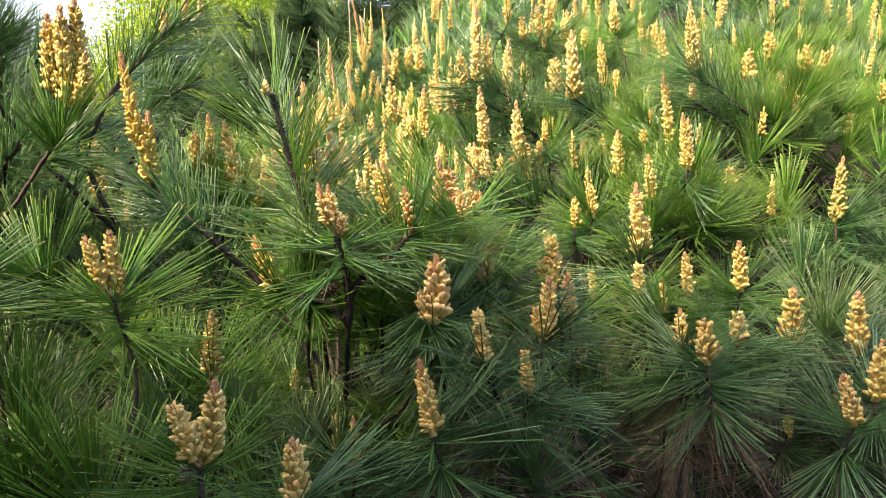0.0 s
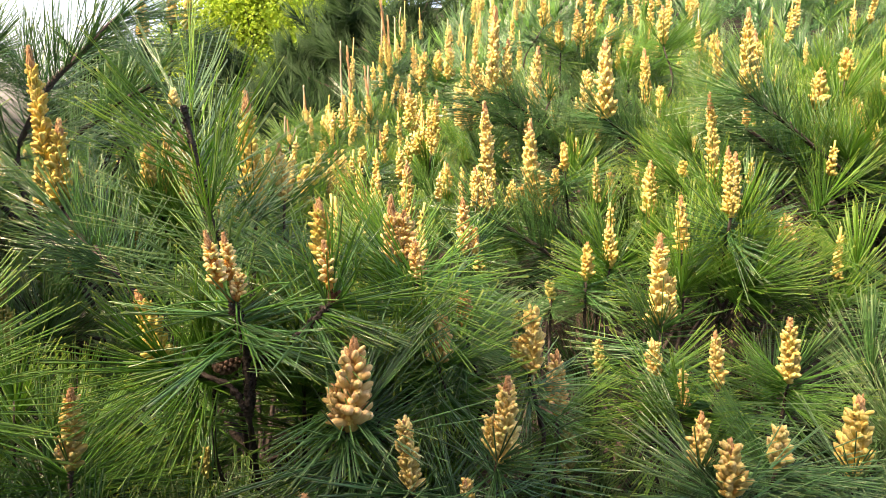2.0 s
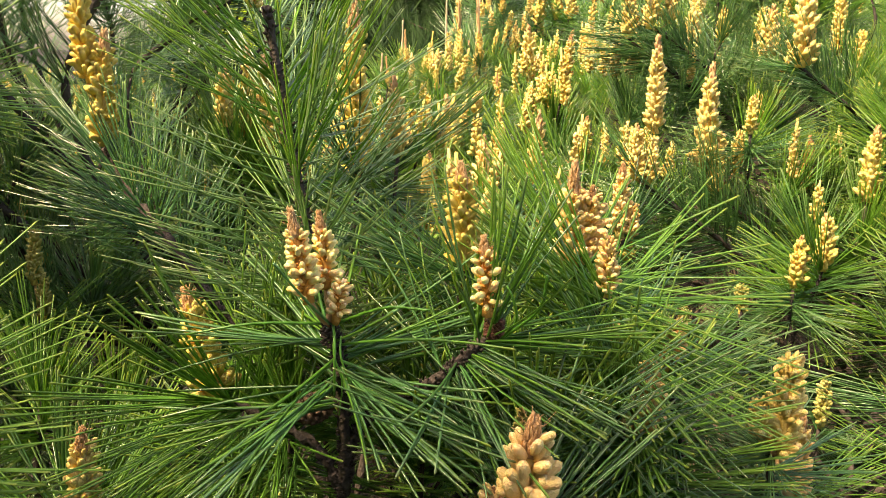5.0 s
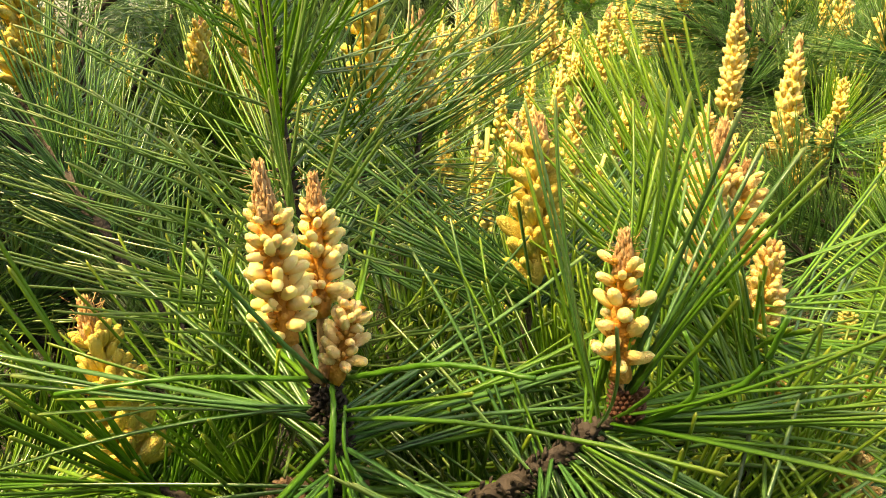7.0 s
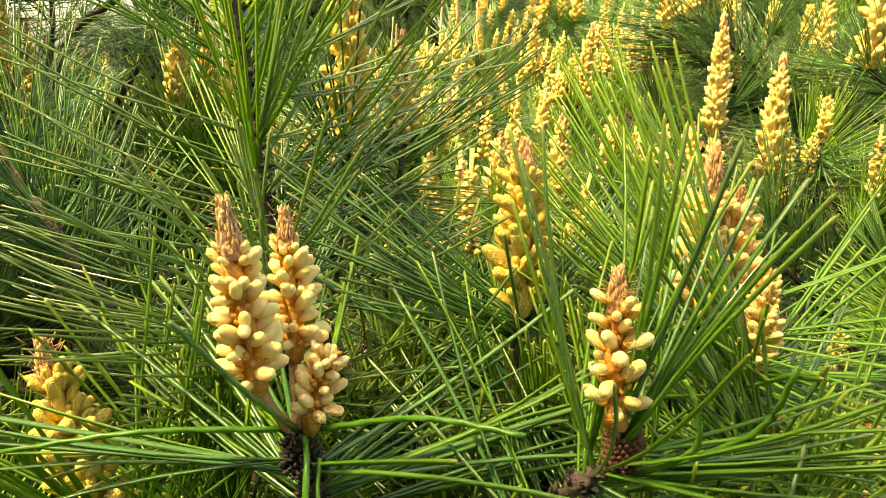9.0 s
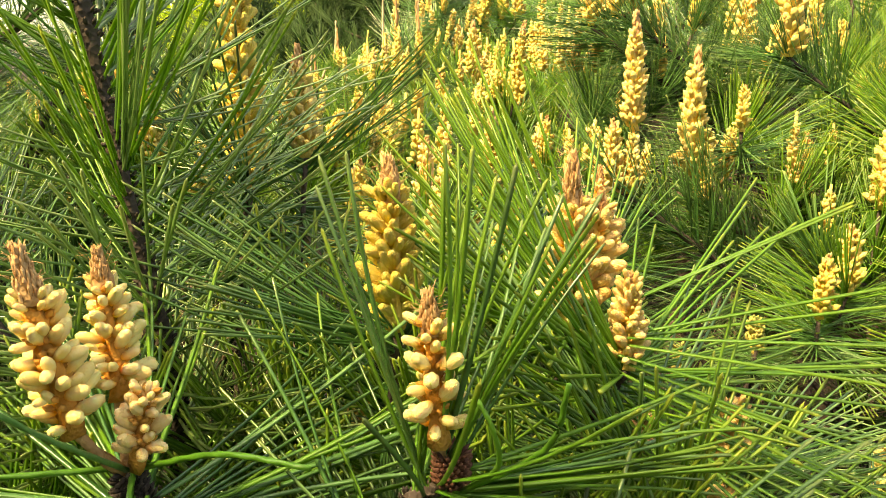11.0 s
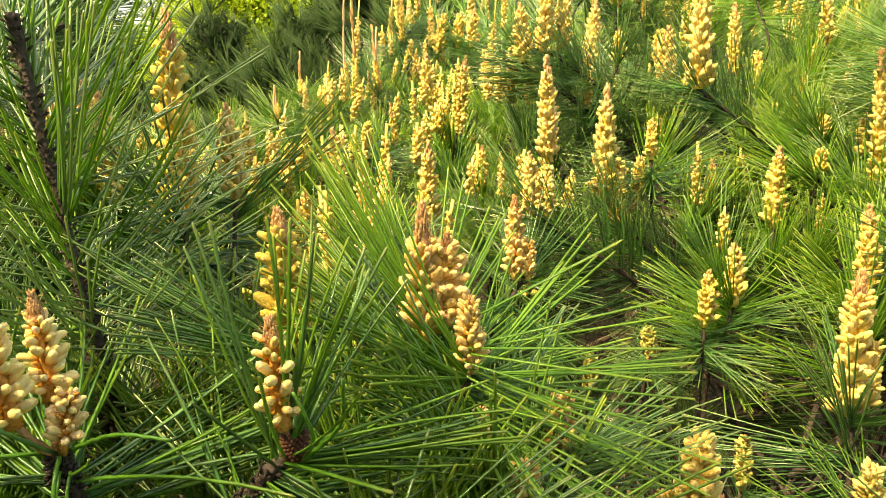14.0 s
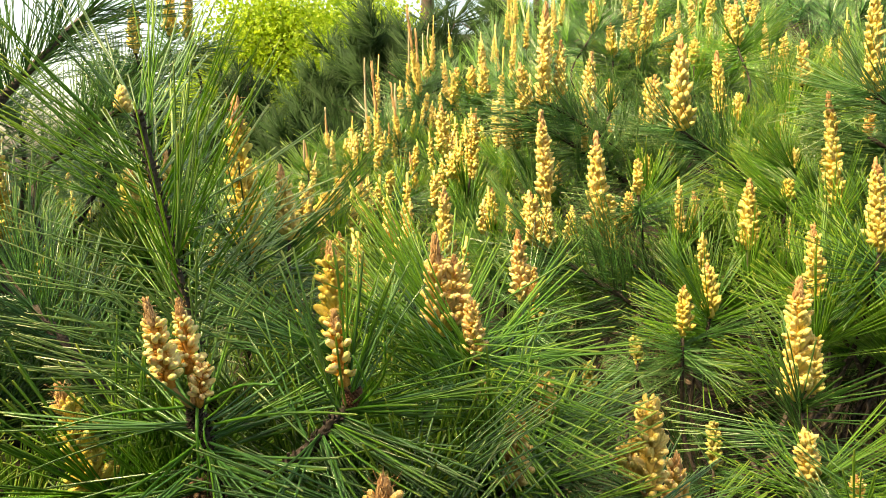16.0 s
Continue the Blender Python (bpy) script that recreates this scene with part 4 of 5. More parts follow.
pine_branch([((-0.568, 1.700, 1.734), (-0.558, 1.700, 1.824), 0.0120, "y", 0.10)])
pine_branch([((-0.732, 1.150, 1.452), (-0.732, 1.150, 1.485), 0.0128, "y", 0.10)])
pine_branch([((-0.266, 1.600, 1.418), (-0.254, 1.600, 1.476), 0.0102, "y", 0.00)], needles="young")
pine_branch([((-0.296, 1.600, 1.412), (-0.280, 1.600, 1.452), 0.0103, "y", 0.00)])
pine_branch([((-0.207, 1.450, 1.336), (-0.214, 1.450, 1.406), 0.0122, "y", 0.10)], needles="young")
pine_branch([((-0.119, 1.500, 1.374), (-0.114, 1.500, 1.414), 0.0100, "y", 0.05)])
pine_branch([((-0.197, 1.750, 1.448), (-0.196, 1.750, 1.486), 0.0103, "y", 0.05)])
pine_branch([((0.232, 1.500, 1.464), (0.230, 1.500, 1.514), 0.0087, "y", 0.10)])
pine_branch([((0.515, 1.700, 1.493), (0.517, 1.700, 1.526), 0.0120, "y", 0.05)])
pine_branch([((0.152, 1.300, 1.217), (0.148, 1.300, 1.258), 0.0095, "g", 0.00)], size=0.7)
pine_branch([((0.444, 1.500, 1.453), (0.442, 1.500, 1.481), 0.0093, "y", 0.00)])
pine_branch([((0.301, 1.900, 1.612), (0.302, 1.900, 1.667), 0.0107, "y", 0.00)])
pine_branch([((0.263, 2.200, 1.751), (0.254, 2.200, 1.830), 0.0143, "y", 0.05)])
pine_branch([((0.215, 2.200, 1.812), (0.213, 2.200, 1.884), 0.0155, "y", 0.05)])
pine_branch([((0.316, 2.250, 1.770), (0.306, 2.250, 1.865), 0.0158, "y", 0.05)])
pine_branch([((0.350, 2.250, 1.776), (0.342, 2.250, 1.890), 0.0158, "y", 0.05)])
pine_branch([((0.413, 2.300, 1.775), (0.410, 2.300, 1.858), 0.0121, "y", 0.20)])
pine_branch([((0.214, 1.750, 1.599), (0.210, 1.750, 1.654), 0.0107, "y", 0.05)])
pine_branch([((0.431, 2.100, 1.722), (0.431, 2.100, 1.778), 0.0121, "y", 0.10)], needles="young")
pine_branch([((0.482, 1.900, 1.588), (0.477, 1.900, 1.637), 0.0117, "y", 0.05)], needles="young")
pine_branch([((0.483, 1.800, 1.516), (0.483, 1.800, 1.542), 0.0090, "y", 0.00)])
pine_branch([((0.547, 1.500, 1.548), (0.544, 1.500, 1.616), 0.0076, "o", 0.15)], stem="right", needles="long", axis=(-0.6, -0.12, 0.6))
pine_branch([((-0.337, 2.300, 1.535), (-0.358, 2.300, 1.777), 0.0115, "y", 0.60)])
pine_branch([((-0.284, 2.300, 1.553), (-0.306, 2.300, 1.717), 0.0115, "y", 0.60)])
pine_branch([((-0.276, 2.600, 1.692), (-0.287, 2.600, 1.906), 0.0115, "y", 0.50)])
pine_branch([((-0.283, 2.600, 1.729), (-0.316, 2.600, 1.982), 0.0115, "y", 0.60)])
pine_branch([((-0.509, 2.400, 1.536), (-0.518, 2.400, 1.631), 0.0092, "y", 0.60)])
pine_branch([((-0.374, 2.200, 1.497), (-0.376, 2.200, 1.574), 0.0083, "y", 0.60)])
pine_branch([((-0.472, 2.100, 1.483), (-0.479, 2.100, 1.551), 0.0079, "y", 0.60)])
pine_branch([((-0.171, 1.900, 1.446), (-0.185, 1.900, 1.526), 0.0092, "y", 0.40)])
pine_branch([((-0.350, 2.500, 1.526), (-0.353, 2.500, 1.614), 0.0112, "y", 0.50)])
pine_branch([((0.043, 0.900, 1.351), (0.044, 0.900, 1.365), 0.0048, "p", 0.00)])
pine_branch([((0.201, 1.250, 1.279), (0.200, 1.250, 1.304), 0.0082, "g", 0.00)], size=0.4)
pine_branch([((-0.006, 0.800, 1.328), (-0.006, 0.800, 1.344), 0.0043, "g", 0.00)])
pine_branch([((0.202, 1.250, 1.285), (0.196, 1.250, 1.307), 0.0073, "g", 0.00)], size=0.4)
pine_branch([((0.491, 1.620, 1.499), (0.494, 1.620, 1.523), 0.0086, "g", 0.00)])

# ---- tall bare shoots along the thicket's low edge ----
def tall_shoot(x, y, z, height, seed):
    rng = random.Random(seed)
    lean = rng.uniform(-0.06, 0.03)
    ob = pine_branch([((x, y, z), (x + lean * 0.1, y, z + 0.36 * height), 0.0105, "y", 0.0)], axis=(0, 0, 1), seed=seed, anchor=False, label="pine branch tip with a tall thin tan shoot")
    s = Soup()
    tube(s, curve_points([np.zeros(3), np.array((lean * 0.25, 0, height * 0.5)), np.array((lean * height, 0, height))], 16), 0.0034, 0.0022, 7, 0.25, rng)
    part("shoot", s.mesh("shoot", [M_SHOOT]), ob, "tan scaly shoot")


tall_shoot(-0.423, 2.55, 1.532, 0.279, 700)
tall_shoot(-0.324, 2.45, 1.490, 0.234, 701)
tall_shoot(-0.608, 2.70, 1.533, 0.142, 702)
tall_shoot(-0.452, 2.50, 1.489, 0.098, 703)
tall_shoot(-0.383, 3.00, 1.737, 0.299, 704)
tall_shoot(-0.329, 3.00, 1.737, 0.214, 705)
tall_shoot(-0.549, 2.30, 1.443, 0.119, 706)
tall_shoot(-0.526, 2.35, 1.448, 0.079, 707)
tall_shoot(-0.328, 3.20, 1.893, 0.128, 708)

# ---- two bright bushy heads ----
rng = random.Random(55)
for cx, cy, cz, spread, count in ((0.79, 1.62, 1.50, 0.17, 10), (0.47, 1.28, 1.325, 0.09, 4)):
    for i in range(count):
        q, t = i * 2.39996, ((i + 0.5) / count) ** 0.5
        dx, dy, dz = math.cos(q) * t, math.sin(q) * t, math.sqrt(1 - t * t * 0.9)
        pine_branch([], foot=(cx + dx * spread, cy + dy * spread, cz + (dz - 0.6) * spread * 0.8), axis=(dx * 0.8, dy * 0.8, 0.9), needles="young", seed=600 + i, anchor=False,
                    label="bright yellow-green young pine tip in a bushy head")

# ---- dry patches ----
for k, (dx, dy, dz) in enumerate(((0.47, 1.29, 1.275), (0.51, 1.31, 1.26), (0.40, 0.86, 1.12), (0.33, 0.84, 1.10), (0.62, 1.50, 1.44), (0.18, 1.22, 1.20))):
    pine_branch([], foot=(dx, dy, dz), needles="dead", seed=500 + k, anchor=False, size=1.1, label="dead brown needles on a withered pine twig")

# ---- fresh tufts low beside the path ----
pine_branch([], foot=(-0.42, 0.62, 1.17), axis=(-0.1, -0.1, 1), needles="young", seed=401, anchor=False, size=1.2)
pine_branch([], foot=(-0.34, 0.60, 1.15), axis=(0.1, -0.1, 1), needles="young", seed=402, anchor=False, size=1.2)
pine_branch([], foot=(-0.47, 0.70, 1.22), axis=(0.0, 0, 1), needles="young", seed=403, anchor=False, size=1.2)
pine_branch([], foot=(-0.52, 0.66, 1.33), axis=(0.9, -0.1, 0.3), needles="tuft", seed=404, anchor=False, size=1.2)

# ---- cones among the needles ----
def seed_cone(place, way, length, radius, mat, label, seed):
    """A woody cone of overlapping scales on a short stalk."""
    rng = random.Random(seed)
    s = Soup()
    pts = [np.array((0, 0, length * i / 6)) for i in range(7)]
    tube(s, pts, radius * 0.5, radius * 0.25, 7)
    count = 60
    for i in range(count):
        t, q = (i + 0.5) / count, i * 2.39996
        r = radius * math.sin(math.pi * (0.12 + 0.84 * t)) ** 0.6
        d = np.array((math.cos(q), math.sin(q), 0.55))
        pollen_cone(s, np.array((math.cos(q) * r * 0.55, math.sin(q) * r * 0.55, length * t)), d / np.linalg.norm(d), r * 0.5, radius * 0.24, 5, 3)
    tube(s, [np.array((0, 0, -0.02)), np.array((0, 0, 0.002))], 0.002, 0.002, 6)
    ob = new("pine_cone", s.mesh("pine_cone", [mat]))
    ob.matrix_basis = Matrix.Translation(place) @ aim(way)
    return tagged(ob, label, "pine cone", "cones on the branches")


seed_cone((-0.222, 0.562, 1.208), (-0.35, -0.75, -0.4), 0.017, 0.0085, M_CONE_GREEN, "small closed grey-green pine cone on a twig", 1)
seed_cone((-0.131, 0.842, 1.307), (-0.8, -0.5, -0.15), 0.024, 0.011, M_CONE_OLD, "old brown open pine cone on a twig", 2)

# ---- the needles that fill the thicket ----
def fill_branches():
    """Branch tips between the ones above: those near the path one by one."""
    rng = random.Random(33)
    step = 0.108
    y = 0.30
    while y < 1.25:
        x = -0.62 - 0.35 * y
        while x < 0.42 + 0.5 * y:
            px, py = x + rng.uniform(-0.05, 0.05), y + rng.uniform(-0.05, 0.05)
            if in_hollow(px, py) or (px > 0.13 and py < 0.80) or (px > 0.02 and py < 0.64):   # the thicket's open front, hollow underneath
                x += step
                continue
            if 0.10 < px < 0.55 and py > 0.72 and rng.random() < 0.55:
                x += step
                continue
            z = top(px, py) - rng.uniform(0.06, 0.17)
            tilt = (rng.gauss(0, 0.25), rng.gauss(-0.10, 0.25), 1.0)
            spikes = []
            if -0.34 < px < 0.06 and py > 1.06 and rng.random() < 0.75:
                z += 0.03
                spikes = [((px, py, z + 0.004), (px + rng.gauss(0, 0.006), py, z + rng.uniform(0.06, 0.10)), rng.uniform(0.009, 0.012), rng.choice("yyco"), 0.1)]
            elif rng.random() < 0.10:
                spikes = [((px, py, z + 0.004), (px + rng.gauss(0, 0.004), py, z + 0.03), 0.008, "g", 0.0)]
            pine_branch(spikes, axis=tilt, foot=(px, py, z), needles="young" if rng.random() < (0.4 if px < 0.12 or py > 1.2 else 0.08) else "tuft", seed=int(1000 * px) + int(7000 * py), anchor=False)
            x += step
        y += step


fill_branches()
rng = random.Random(34)
for i in range(16):
    px, py = -0.52 - 0.5 * rng.random(), 0.95 + 0.75 * rng.random()
    pine_branch([], foot=(px, py, 1.30 + 0.42 * rng.random()), axis=(rng.uniform(-0.2, 0.8), rng.uniform(-0.6, 0.2), 0.8), needles="long", seed=300 + i, anchor=False, size=1.1)


# unseen boughs added left of the view to shade the low needles
for i in range(7):
    px, py = -0.66 - 0.20 * rng.random(), 0.58 + 0.30 * rng.random()
    pine_branch([], foot=(px, py, 1.26 + 0.24 * rng.random()), stem=[(-0.95, 0.70, 0.95), (-0.93, 0.70, 1.30), (px - 0.10, py, 1.22)], axis=(0.5, rng.uniform(-0.4, 0.3), 0.8), needles="long", seed=340 + i, anchor=False, size=1.1)


def soup_tuft(rng, count, stem, ang0, ang1, len0, len1, width, segs, droop=0.1):
    s = Soup()
    brush(s, rng, [np.array((0, 0, -stem + stem * i / 4)) for i in range(5)], count, ang0, ang1, len0, len1, width, segs, droop)
    return np.array(s.v), s.f, s.a


def scatter(name, mats, items, label, category, parent=None):
    """One joined mass of many small pieces: (pieces, pose, slot)."""
    vs, fs, al, ms, k = [], [], [], [], 0
    for (v, f, a), m, slot in items:
        mm = np.array(m)
        vs.append(v @ mm[:3, :3].T + mm[:3, 3])
        fs.extend([tuple(i + k for i in q) for q in f])
        al.extend(a)
        ms.extend([slot] * len(f))
        k += len(v)
    me = bpy.data.meshes.new(name)
    me.from_pydata(np.concatenate(vs).tolist(), [], fs)
    for m in mats:
        me.materials.append(m)
    me.polygons.foreach_set("material_index", ms)
    me.polygons.foreach_set("use_smooth", [True] * len(fs))
    me.attributes.new("along", "FLOAT", "POINT").data.foreach_set("value", al)
    ob = new(name, me)
    if parent is not None:
        ob.parent = parent
        return tagged(ob, label, kind="stuff")
    return tagged(ob, label, category, kind="stuff")


def far_spike(rng, low=0.09, high=0.15, thin=0.010, thick=0.015, shoot=1.4):
    s = Soup()
    length, radius = rng.uniform(low, high), rng.uniform(thin, thick)
    for p, d, size in cone_places(rng, length, radius, 0.12, 0.4):
        pollen_cone(s, p, d, size * 1.1, size * 0.36, 4, 2)
    tube(s, [np.array((0, 0, 0.0)), np.array((0, 0, length * rng.uniform(1.02, shoot)))], 0.0035, 0.0018, 4)
    s.a[-8:] = [0.8] * 8
    return np.array(s.v), s.f, s.a


rng = random.Random(44)
MID = [soup_tuft(rng, 160, 0.06, 98, 24, 0.075, 0.110, 0.0021, 2) for _ in range(4)]
MID_SPIKES = [far_spike(rng, 0.035, 0.085, 0.007, 0.011, 1.12) for _ in range(5)]
items, spikes = [], []
y = 1.25
while y < 2.62:
    x = -0.75 - 0.5 * y
    while x < 0.45 + 0.6 * y:
        px, py = x + rng.uniform(-0.055, 0.055), y + rng.uniform(-0.055, 0.055)
        if in_hollow(px, py):
            x += 0.118
            continue
        z = top(px, py) - rng.uniform(0.045, 0.14)
        sunny = 0.65 + 0.2 * (px > 0.35)
        items.append((rng.choice(MID), Matrix.Translation((px, py, z)) @ aim((rng.gauss(0, 0.35), rng.gauss(-0.12, 0.35), 1.0), rng.uniform(0, 6)), 1 if rng.random() < sunny else 0))
        crowded = -0.45 < px < 0.10 and py > 1.3   # spikes stand thickest on the low side
        for _ in range(4 if crowded else 1):
            if rng.random() < 0.72:
                spikes.append((rng.choice(MID_SPIKES), Matrix.Translation((px + rng.gauss(0, 0.03) * crowded, py + rng.gauss(0, 0.03) * crowded, z + 0.035 + 0.02 * crowded)) @ aim((rng.gauss(0, 0.09), rng.gauss(0, 0.09), 1)) @ Matrix.Scale(1.25 if crowded else 1.0, 4), rng.choice((0, 0, 1))))
        x += 0.118
    y += 0.118
scatter("thicket_needles", [M_NEEDLE, M_NEEDLE_YOUNG], items, "dense green needles between the pine branch tips", "pine needles")
scatter("thicket_spikes", [M_CONE["y"], M_CONE["c"]], spikes, "small yellow pollen spikes scattered through the thicket", "pollen spikes")

# about half of these take the darkened green that stands for shade
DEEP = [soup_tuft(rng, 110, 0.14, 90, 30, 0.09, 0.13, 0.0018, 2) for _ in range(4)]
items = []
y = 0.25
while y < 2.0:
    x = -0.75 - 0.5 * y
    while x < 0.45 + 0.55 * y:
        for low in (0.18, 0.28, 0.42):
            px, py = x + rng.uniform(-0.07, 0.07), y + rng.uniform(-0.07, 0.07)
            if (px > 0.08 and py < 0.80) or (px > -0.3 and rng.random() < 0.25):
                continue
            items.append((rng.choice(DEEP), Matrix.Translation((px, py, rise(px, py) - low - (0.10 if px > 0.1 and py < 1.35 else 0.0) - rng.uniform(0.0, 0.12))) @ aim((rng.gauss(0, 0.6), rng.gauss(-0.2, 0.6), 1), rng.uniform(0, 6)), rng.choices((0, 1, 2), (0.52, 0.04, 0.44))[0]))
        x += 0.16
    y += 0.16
scatter("inner_needles", [M_NEEDLE_SHADE, M_NEEDLE_DEAD, M_NEEDLE], items, "inner pine needles under the thicket's top, shade put into colour", "pine needles")

# ---- the slope farther off ----
FAR_WIDE = [soup_tuft(rng, 44, 0.14, 85, 25, 0.10, 0.16, 0.008, 1) for _ in range(4)]
FAR = [soup_tuft(rng, 70, 0.12, 80, 25, 0.09, 0.15, 0.0048, 1) for _ in range(4)]


FAR_SPIKES = [far_spike(rng) for _ in range(5)]
for lo, hi, step in ((2.45, 3.6, 0.13), (3.6, 5.2, 0.19), (5.2, 7.4, 0.26), (7.4, 10.5, 0.40), (10.5, 16.5, 0.52)):
    items, spikes = [], []
    y = lo
    while y < hi:
        x = -0.9 - 0.6 * y
        while x < 0.4 + 0.62 * y:
            px, py = x + rng.uniform(-0.07, 0.07), y + rng.uniform(-0.07, 0.07)
            if y > 2.35 and px < -0.66 + 0.42 * (py - 2.35):   # the hollow on the low side
                x += step
                continue
            big = min(step / 0.14, 2.6)
            z = top(px, py) - rng.uniform(0.02, 0.12) * big
            items.append((rng.choice(FAR), Matrix.Translation((px, py, z)) @ aim((rng.gauss(0, 0.35), rng.gauss(-0.15, 0.35), 1), rng.uniform(0, 6)) @ Matrix.Scale(big * rng.uniform(0.85, 1.15), 4), 0 if rng.random() < 0.35 else 1))
            if y < 5.2:   # a lower layer under the tops
                items.append((rng.choice(FAR), Matrix.Translation((px + 0.06, py - 0.06, z - 0.16)) @ aim((rng.gauss(0, 0.5), rng.gauss(-0.3, 0.5), 1), rng.uniform(0, 6)) @ Matrix.Scale(big * 1.2, 4), 0))
            for _ in range(1 if rng.random() < 0.75 else 2):
                if rng.random() < (0.62 if y < 6 else 0.35):
                    spikes.append((rng.choice(FAR_SPIKES), Matrix.Translation((px + rng.gauss(0, 0.04), py + rng.gauss(0, 0.04), z + 0.02)) @ aim((rng.gauss(0, 0.08), rng.gauss(0, 0.08), 1)), 0 if rng.random() < 0.7 else 1))
            x += step
        y += step
    scatter("distant_needles", [M_NEEDLE, M_NEEDLE_YOUNG], items, "yellow-green pine tops farther up the slope", "pine thicket")
    scatter("distant_spikes", [M_CONE["y"], M_CONE["c"]], spikes, "rows of yellow pollen spikes farther up the slope", "pollen spikes")


# ---- trees behind ----
def far_pine(x, y, height, width, seed, first=0.12):
    rng = random.Random(seed)
    z0 = land(x, y)
    holder = new("pine_tree")
    holder.location = (x, y, z0)
    s = Soup()
    tube(s, curve_points([np.array((0, 0, -0.1)), np.array((0.05 * width, 0, height * 0.5)), np.array((0, 0.05, height * 0.97))], 14), 0.035 * height ** 0.7, 0.012, 8, 0.15, rng)
    part("trunk", s.mesh("trunk", [M_BARK]), holder)
    items = []
    for i in range(int(min(26 * height, 62))):
        t = first + (0.98 - first) * (i + 0.5) / int(min(26 * height, 62))
        q = i * 2.39996
        reach = width * (1.05 - t) ** 0.7 * rng.uniform(0.55, 1.1)
        end = np.array((math.cos(q) * reach, math.sin(q) * reach, height * t + 0.12 * reach + rng.uniform(-0.1, 0.1)))
        if i % 3 == 0:
            b = Soup()
            tube(b, curve_points([np.array((0, 0, height * t - 0.1)), end * 0.5 + np.array((0, 0, height * t * 0.5 - 0.06)), end], 6), 0.012, 0.004, 5, 0.1, rng)
            part("limb", b.mesh("limb", [M_BARK]), holder)
        for k in range(5):
            c = end * np.array((1 - 0.13 * k, 1 - 0.13 * k, 1)) + np.array([rng.gauss(0, 0.07) for _ in range(3)])
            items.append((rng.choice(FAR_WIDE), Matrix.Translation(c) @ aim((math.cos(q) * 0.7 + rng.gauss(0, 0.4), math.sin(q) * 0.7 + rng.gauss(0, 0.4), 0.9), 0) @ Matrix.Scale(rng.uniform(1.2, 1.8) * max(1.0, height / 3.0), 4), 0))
    # a dark pine's green with its shadow worked into the colour
    scatter("crown", [M_NEEDLE_SHADE], items, "dark green needle crown", "", holder)
    return tagged(holder, "dark green bushy pine behind the thicket or added unseen for shade", "pine tree", "pines behind the thicket")


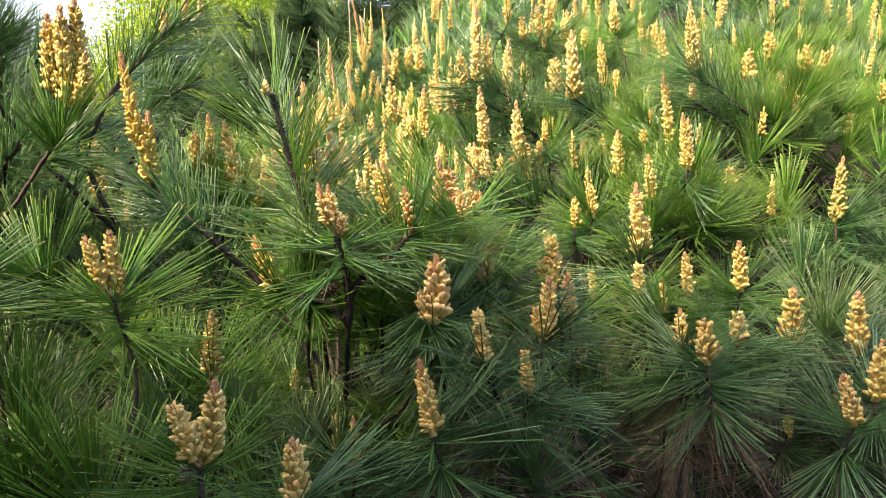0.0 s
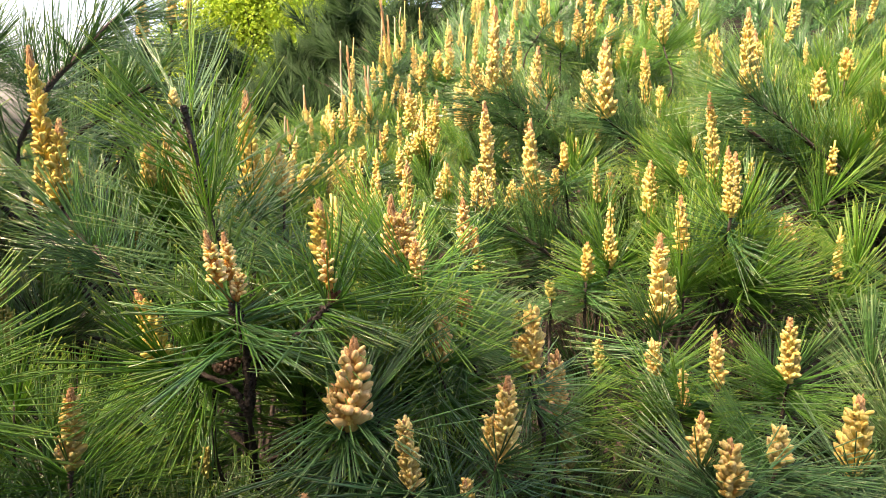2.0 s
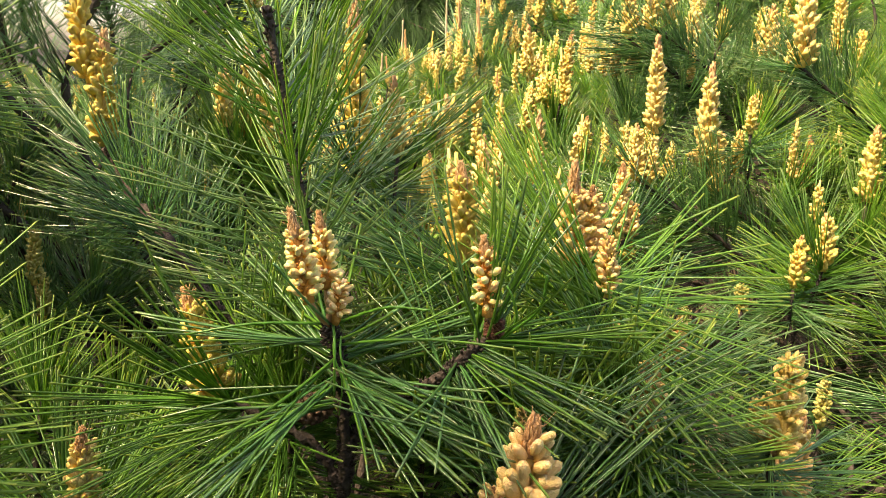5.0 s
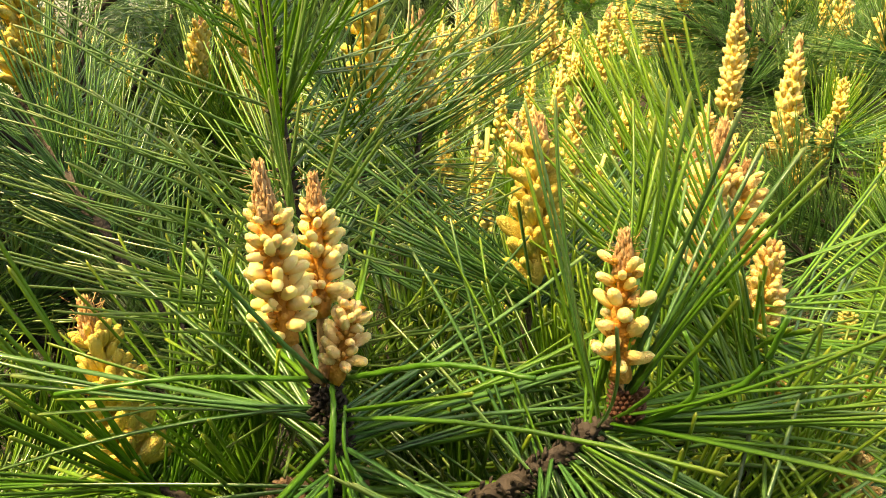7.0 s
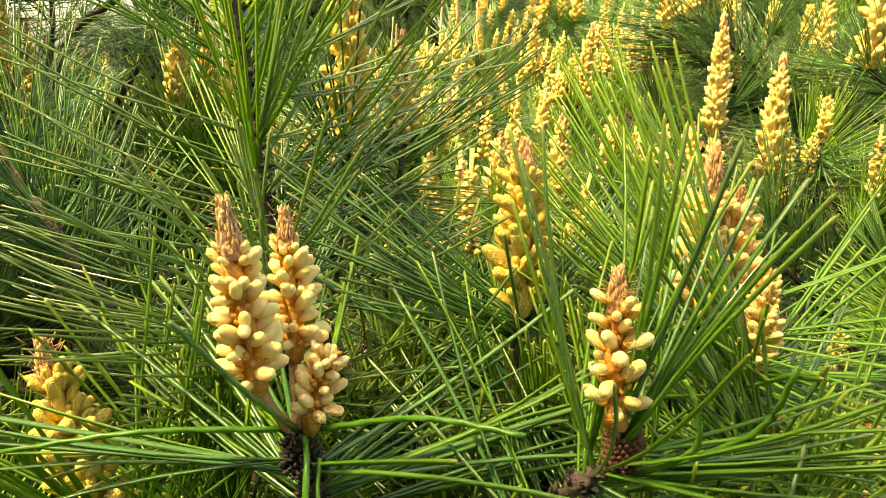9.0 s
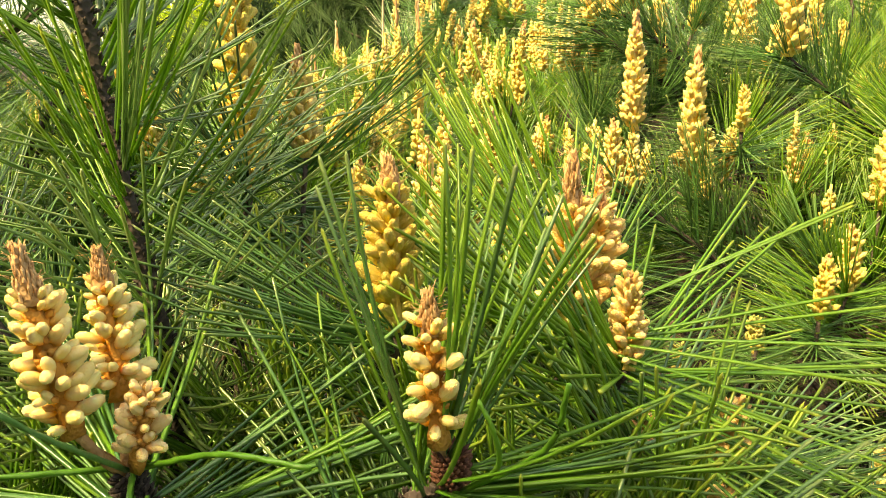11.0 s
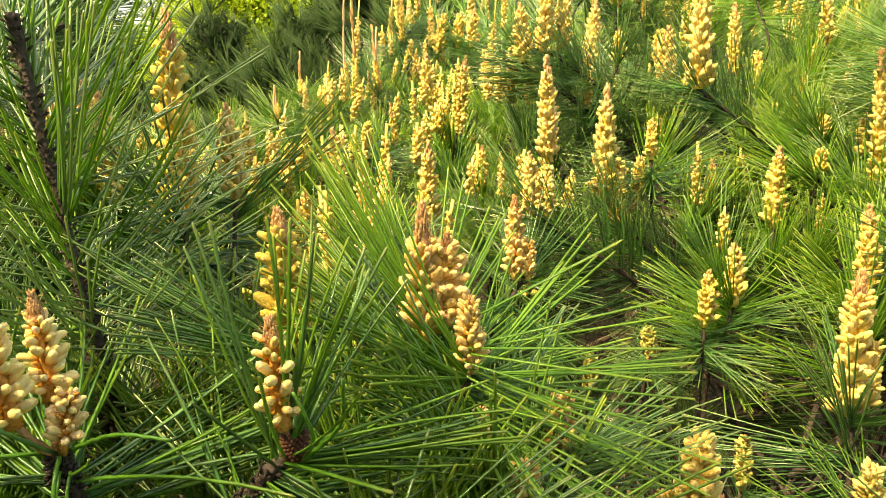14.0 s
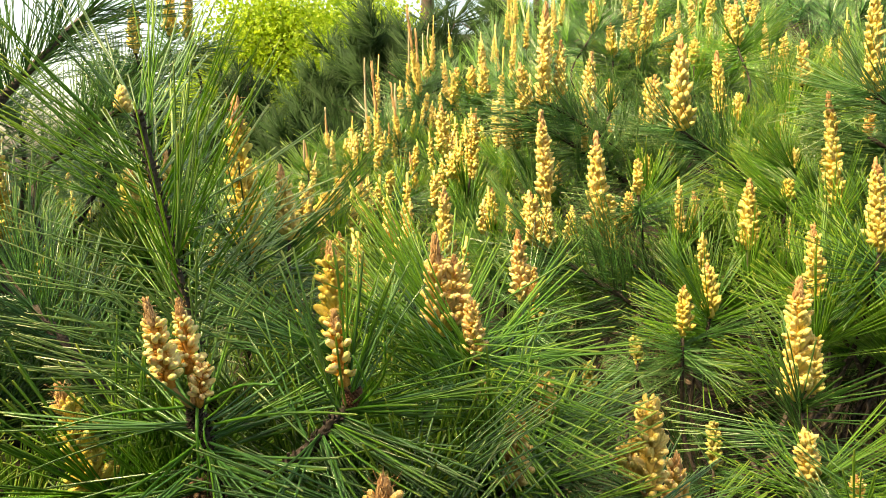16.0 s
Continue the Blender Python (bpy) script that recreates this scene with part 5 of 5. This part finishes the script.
def leaf_tree(x, y, height, width, seed, first=0.2):
    rng = random.Random(seed)
    z0 = land(x, y)
    holder = new("broadleaf_tree")
    holder.location = (x, y, z0)
    s = Soup()
    tube(s, curve_points([np.array((0, 0, -0.1)), np.array((0.04 * height, 0, height * 0.5)), np.array((0, 0.05, height * 0.95))], 14), 0.02 * height, 0.01, 8, 0.1, rng)
    part("trunk", s.mesh("trunk", [M_BARK]), holder)
    leafs = []
    for _ in range(4):
        l = Soup()
        for i in range(56):
            p = np.array([rng.gauss(0, 0.16) for _ in range(3)])
            d = np.array([rng.gauss(0, 1) for _ in range(3)]) + np.array((0, 0, 0.3))
            d /= np.linalg.norm(d)
            u, w = frame_of(d)
            h, b = rng.uniform(0.035, 0.06), rng.uniform(0.014, 0.024)
            l.add([p, p + d * h * 0.5 + u * b + w * 0.004, p + d * h, p + d * h * 0.5 - u * b + w * 0.004], [(0, 1, 2), (0, 2, 3)], [0.2, 0.4, 0.7, 0.4])
        leafs.append((np.array(l.v), l.f, l.a))
    items = []
    count = int(95 * height)
    for i in range(count):
        t = first + (0.98 - first) * (i + 0.5) / count
        q = i * 2.39996 + rng.random()
        reach = width * math.sin(math.pi * (0.12 + 0.8 * t)) ** 0.7 * rng.uniform(0.4, 1.1)
        end = np.array((math.cos(q) * reach, math.sin(q) * reach, height * t + 0.35 * reach))
        if i % 4 == 0:
            b = Soup()
            tube(b, curve_points([np.array((0, 0, height * t - 0.2)), end * 0.5 + np.array((0, 0, height * t * 0.5 - 0.05)), end], 6), 0.014, 0.003, 5, 0.1, rng)
            part("limb", b.mesh("limb", [M_BARK]), holder)
        for k in range(3):
            c = end * np.array((1 - 0.2 * k, 1 - 0.2 * k, 1)) + np.array([rng.gauss(0, 0.12) for _ in range(3)])
            items.append((rng.choice(leafs), Matrix.Translation(c) @ aim((rng.gauss(0, 1), rng.gauss(0, 1), 1), rng.uniform(0, 6)) @ Matrix.Scale(rng.uniform(0.8, 1.25), 4), 0))
    scatter("crown", [M_LEAF], items, "bright yellow-green leaf crown", "", holder)
    return tagged(holder, "bright yellow-green broadleaf tree behind the pines", "tree", "trees behind the thicket")


far_pine(-1.5, 5.4, 1.45, 0.75, 1)
far_pine(-2.3, 6.0, 1.6, 0.9, 2)
far_pine(-1.75, 7.2, 1.9, 0.8, 3)
far_pine(-3.3, 5.8, 1.6, 0.9, 4)
far_pine(-1.8, 12.8, 5.6, 1.5, 5, 0.40)
far_pine(1.2, 11.4, 3.6, 1.2, 6)
far_pine(3.4, 11.0, 3.8, 1.3, 7)
far_pine(5.8, 11.0, 3.8, 1.3, 8)
far_pine(0.1, 13.0, 3.4, 1.3, 9)
far_pine(2.3, 13.5, 4.0, 1.5, 10)
far_pine(4.6, 13.0, 4.0, 1.5, 15)
far_pine(7.6, 12.0, 4.0, 1.5, 16)
leaf_tree(-3.3, 9.6, 2.75, 1.0, 11)
leaf_tree(-2.6, 10.8, 2.9, 1.0, 12)
leaf_tree(-2.05, 9.4, 2.2, 0.8, 17)
leaf_tree(-4.4, 10.6, 2.1, 1.0, 13)
leaf_tree(-6.0, 11.5, 1.6, 1.0, 14)

# unseen pines added behind the camera to shade the thicket's low front
for i, (px, py, high) in enumerate(((-2.75, -0.95, 3.4), (-2.40, -0.80, 3.5), (-2.05, -0.68, 3.65), (-1.72, -0.66, 4.1), (-1.40, -0.62, 4.65))):
    far_pine(px, py, high, 0.95, 40 + i)
far_pine(-0.55, -1.9, 5.0, 1.4, 23)
far_pine(0.9, -2.4, 4.4, 1.4, 31)
far_pine(2.4, -2.0, 4.0, 1.4, 24)
# low pines beyond the thicket's hollow side
far_pine(-1.35, 4.7, 1.15, 0.7, 25)
far_pine(-1.95, 4.9, 1.2, 0.8, 26)
far_pine(-2.8, 4.9, 1.2, 0.8, 27)
far_pine(-1.0, 5.4, 1.15, 0.7, 28)
far_pine(-0.55, 5.0, 0.85, 0.6, 29)
far_pine(-0.2, 6.2, 0.8, 0.8, 30)
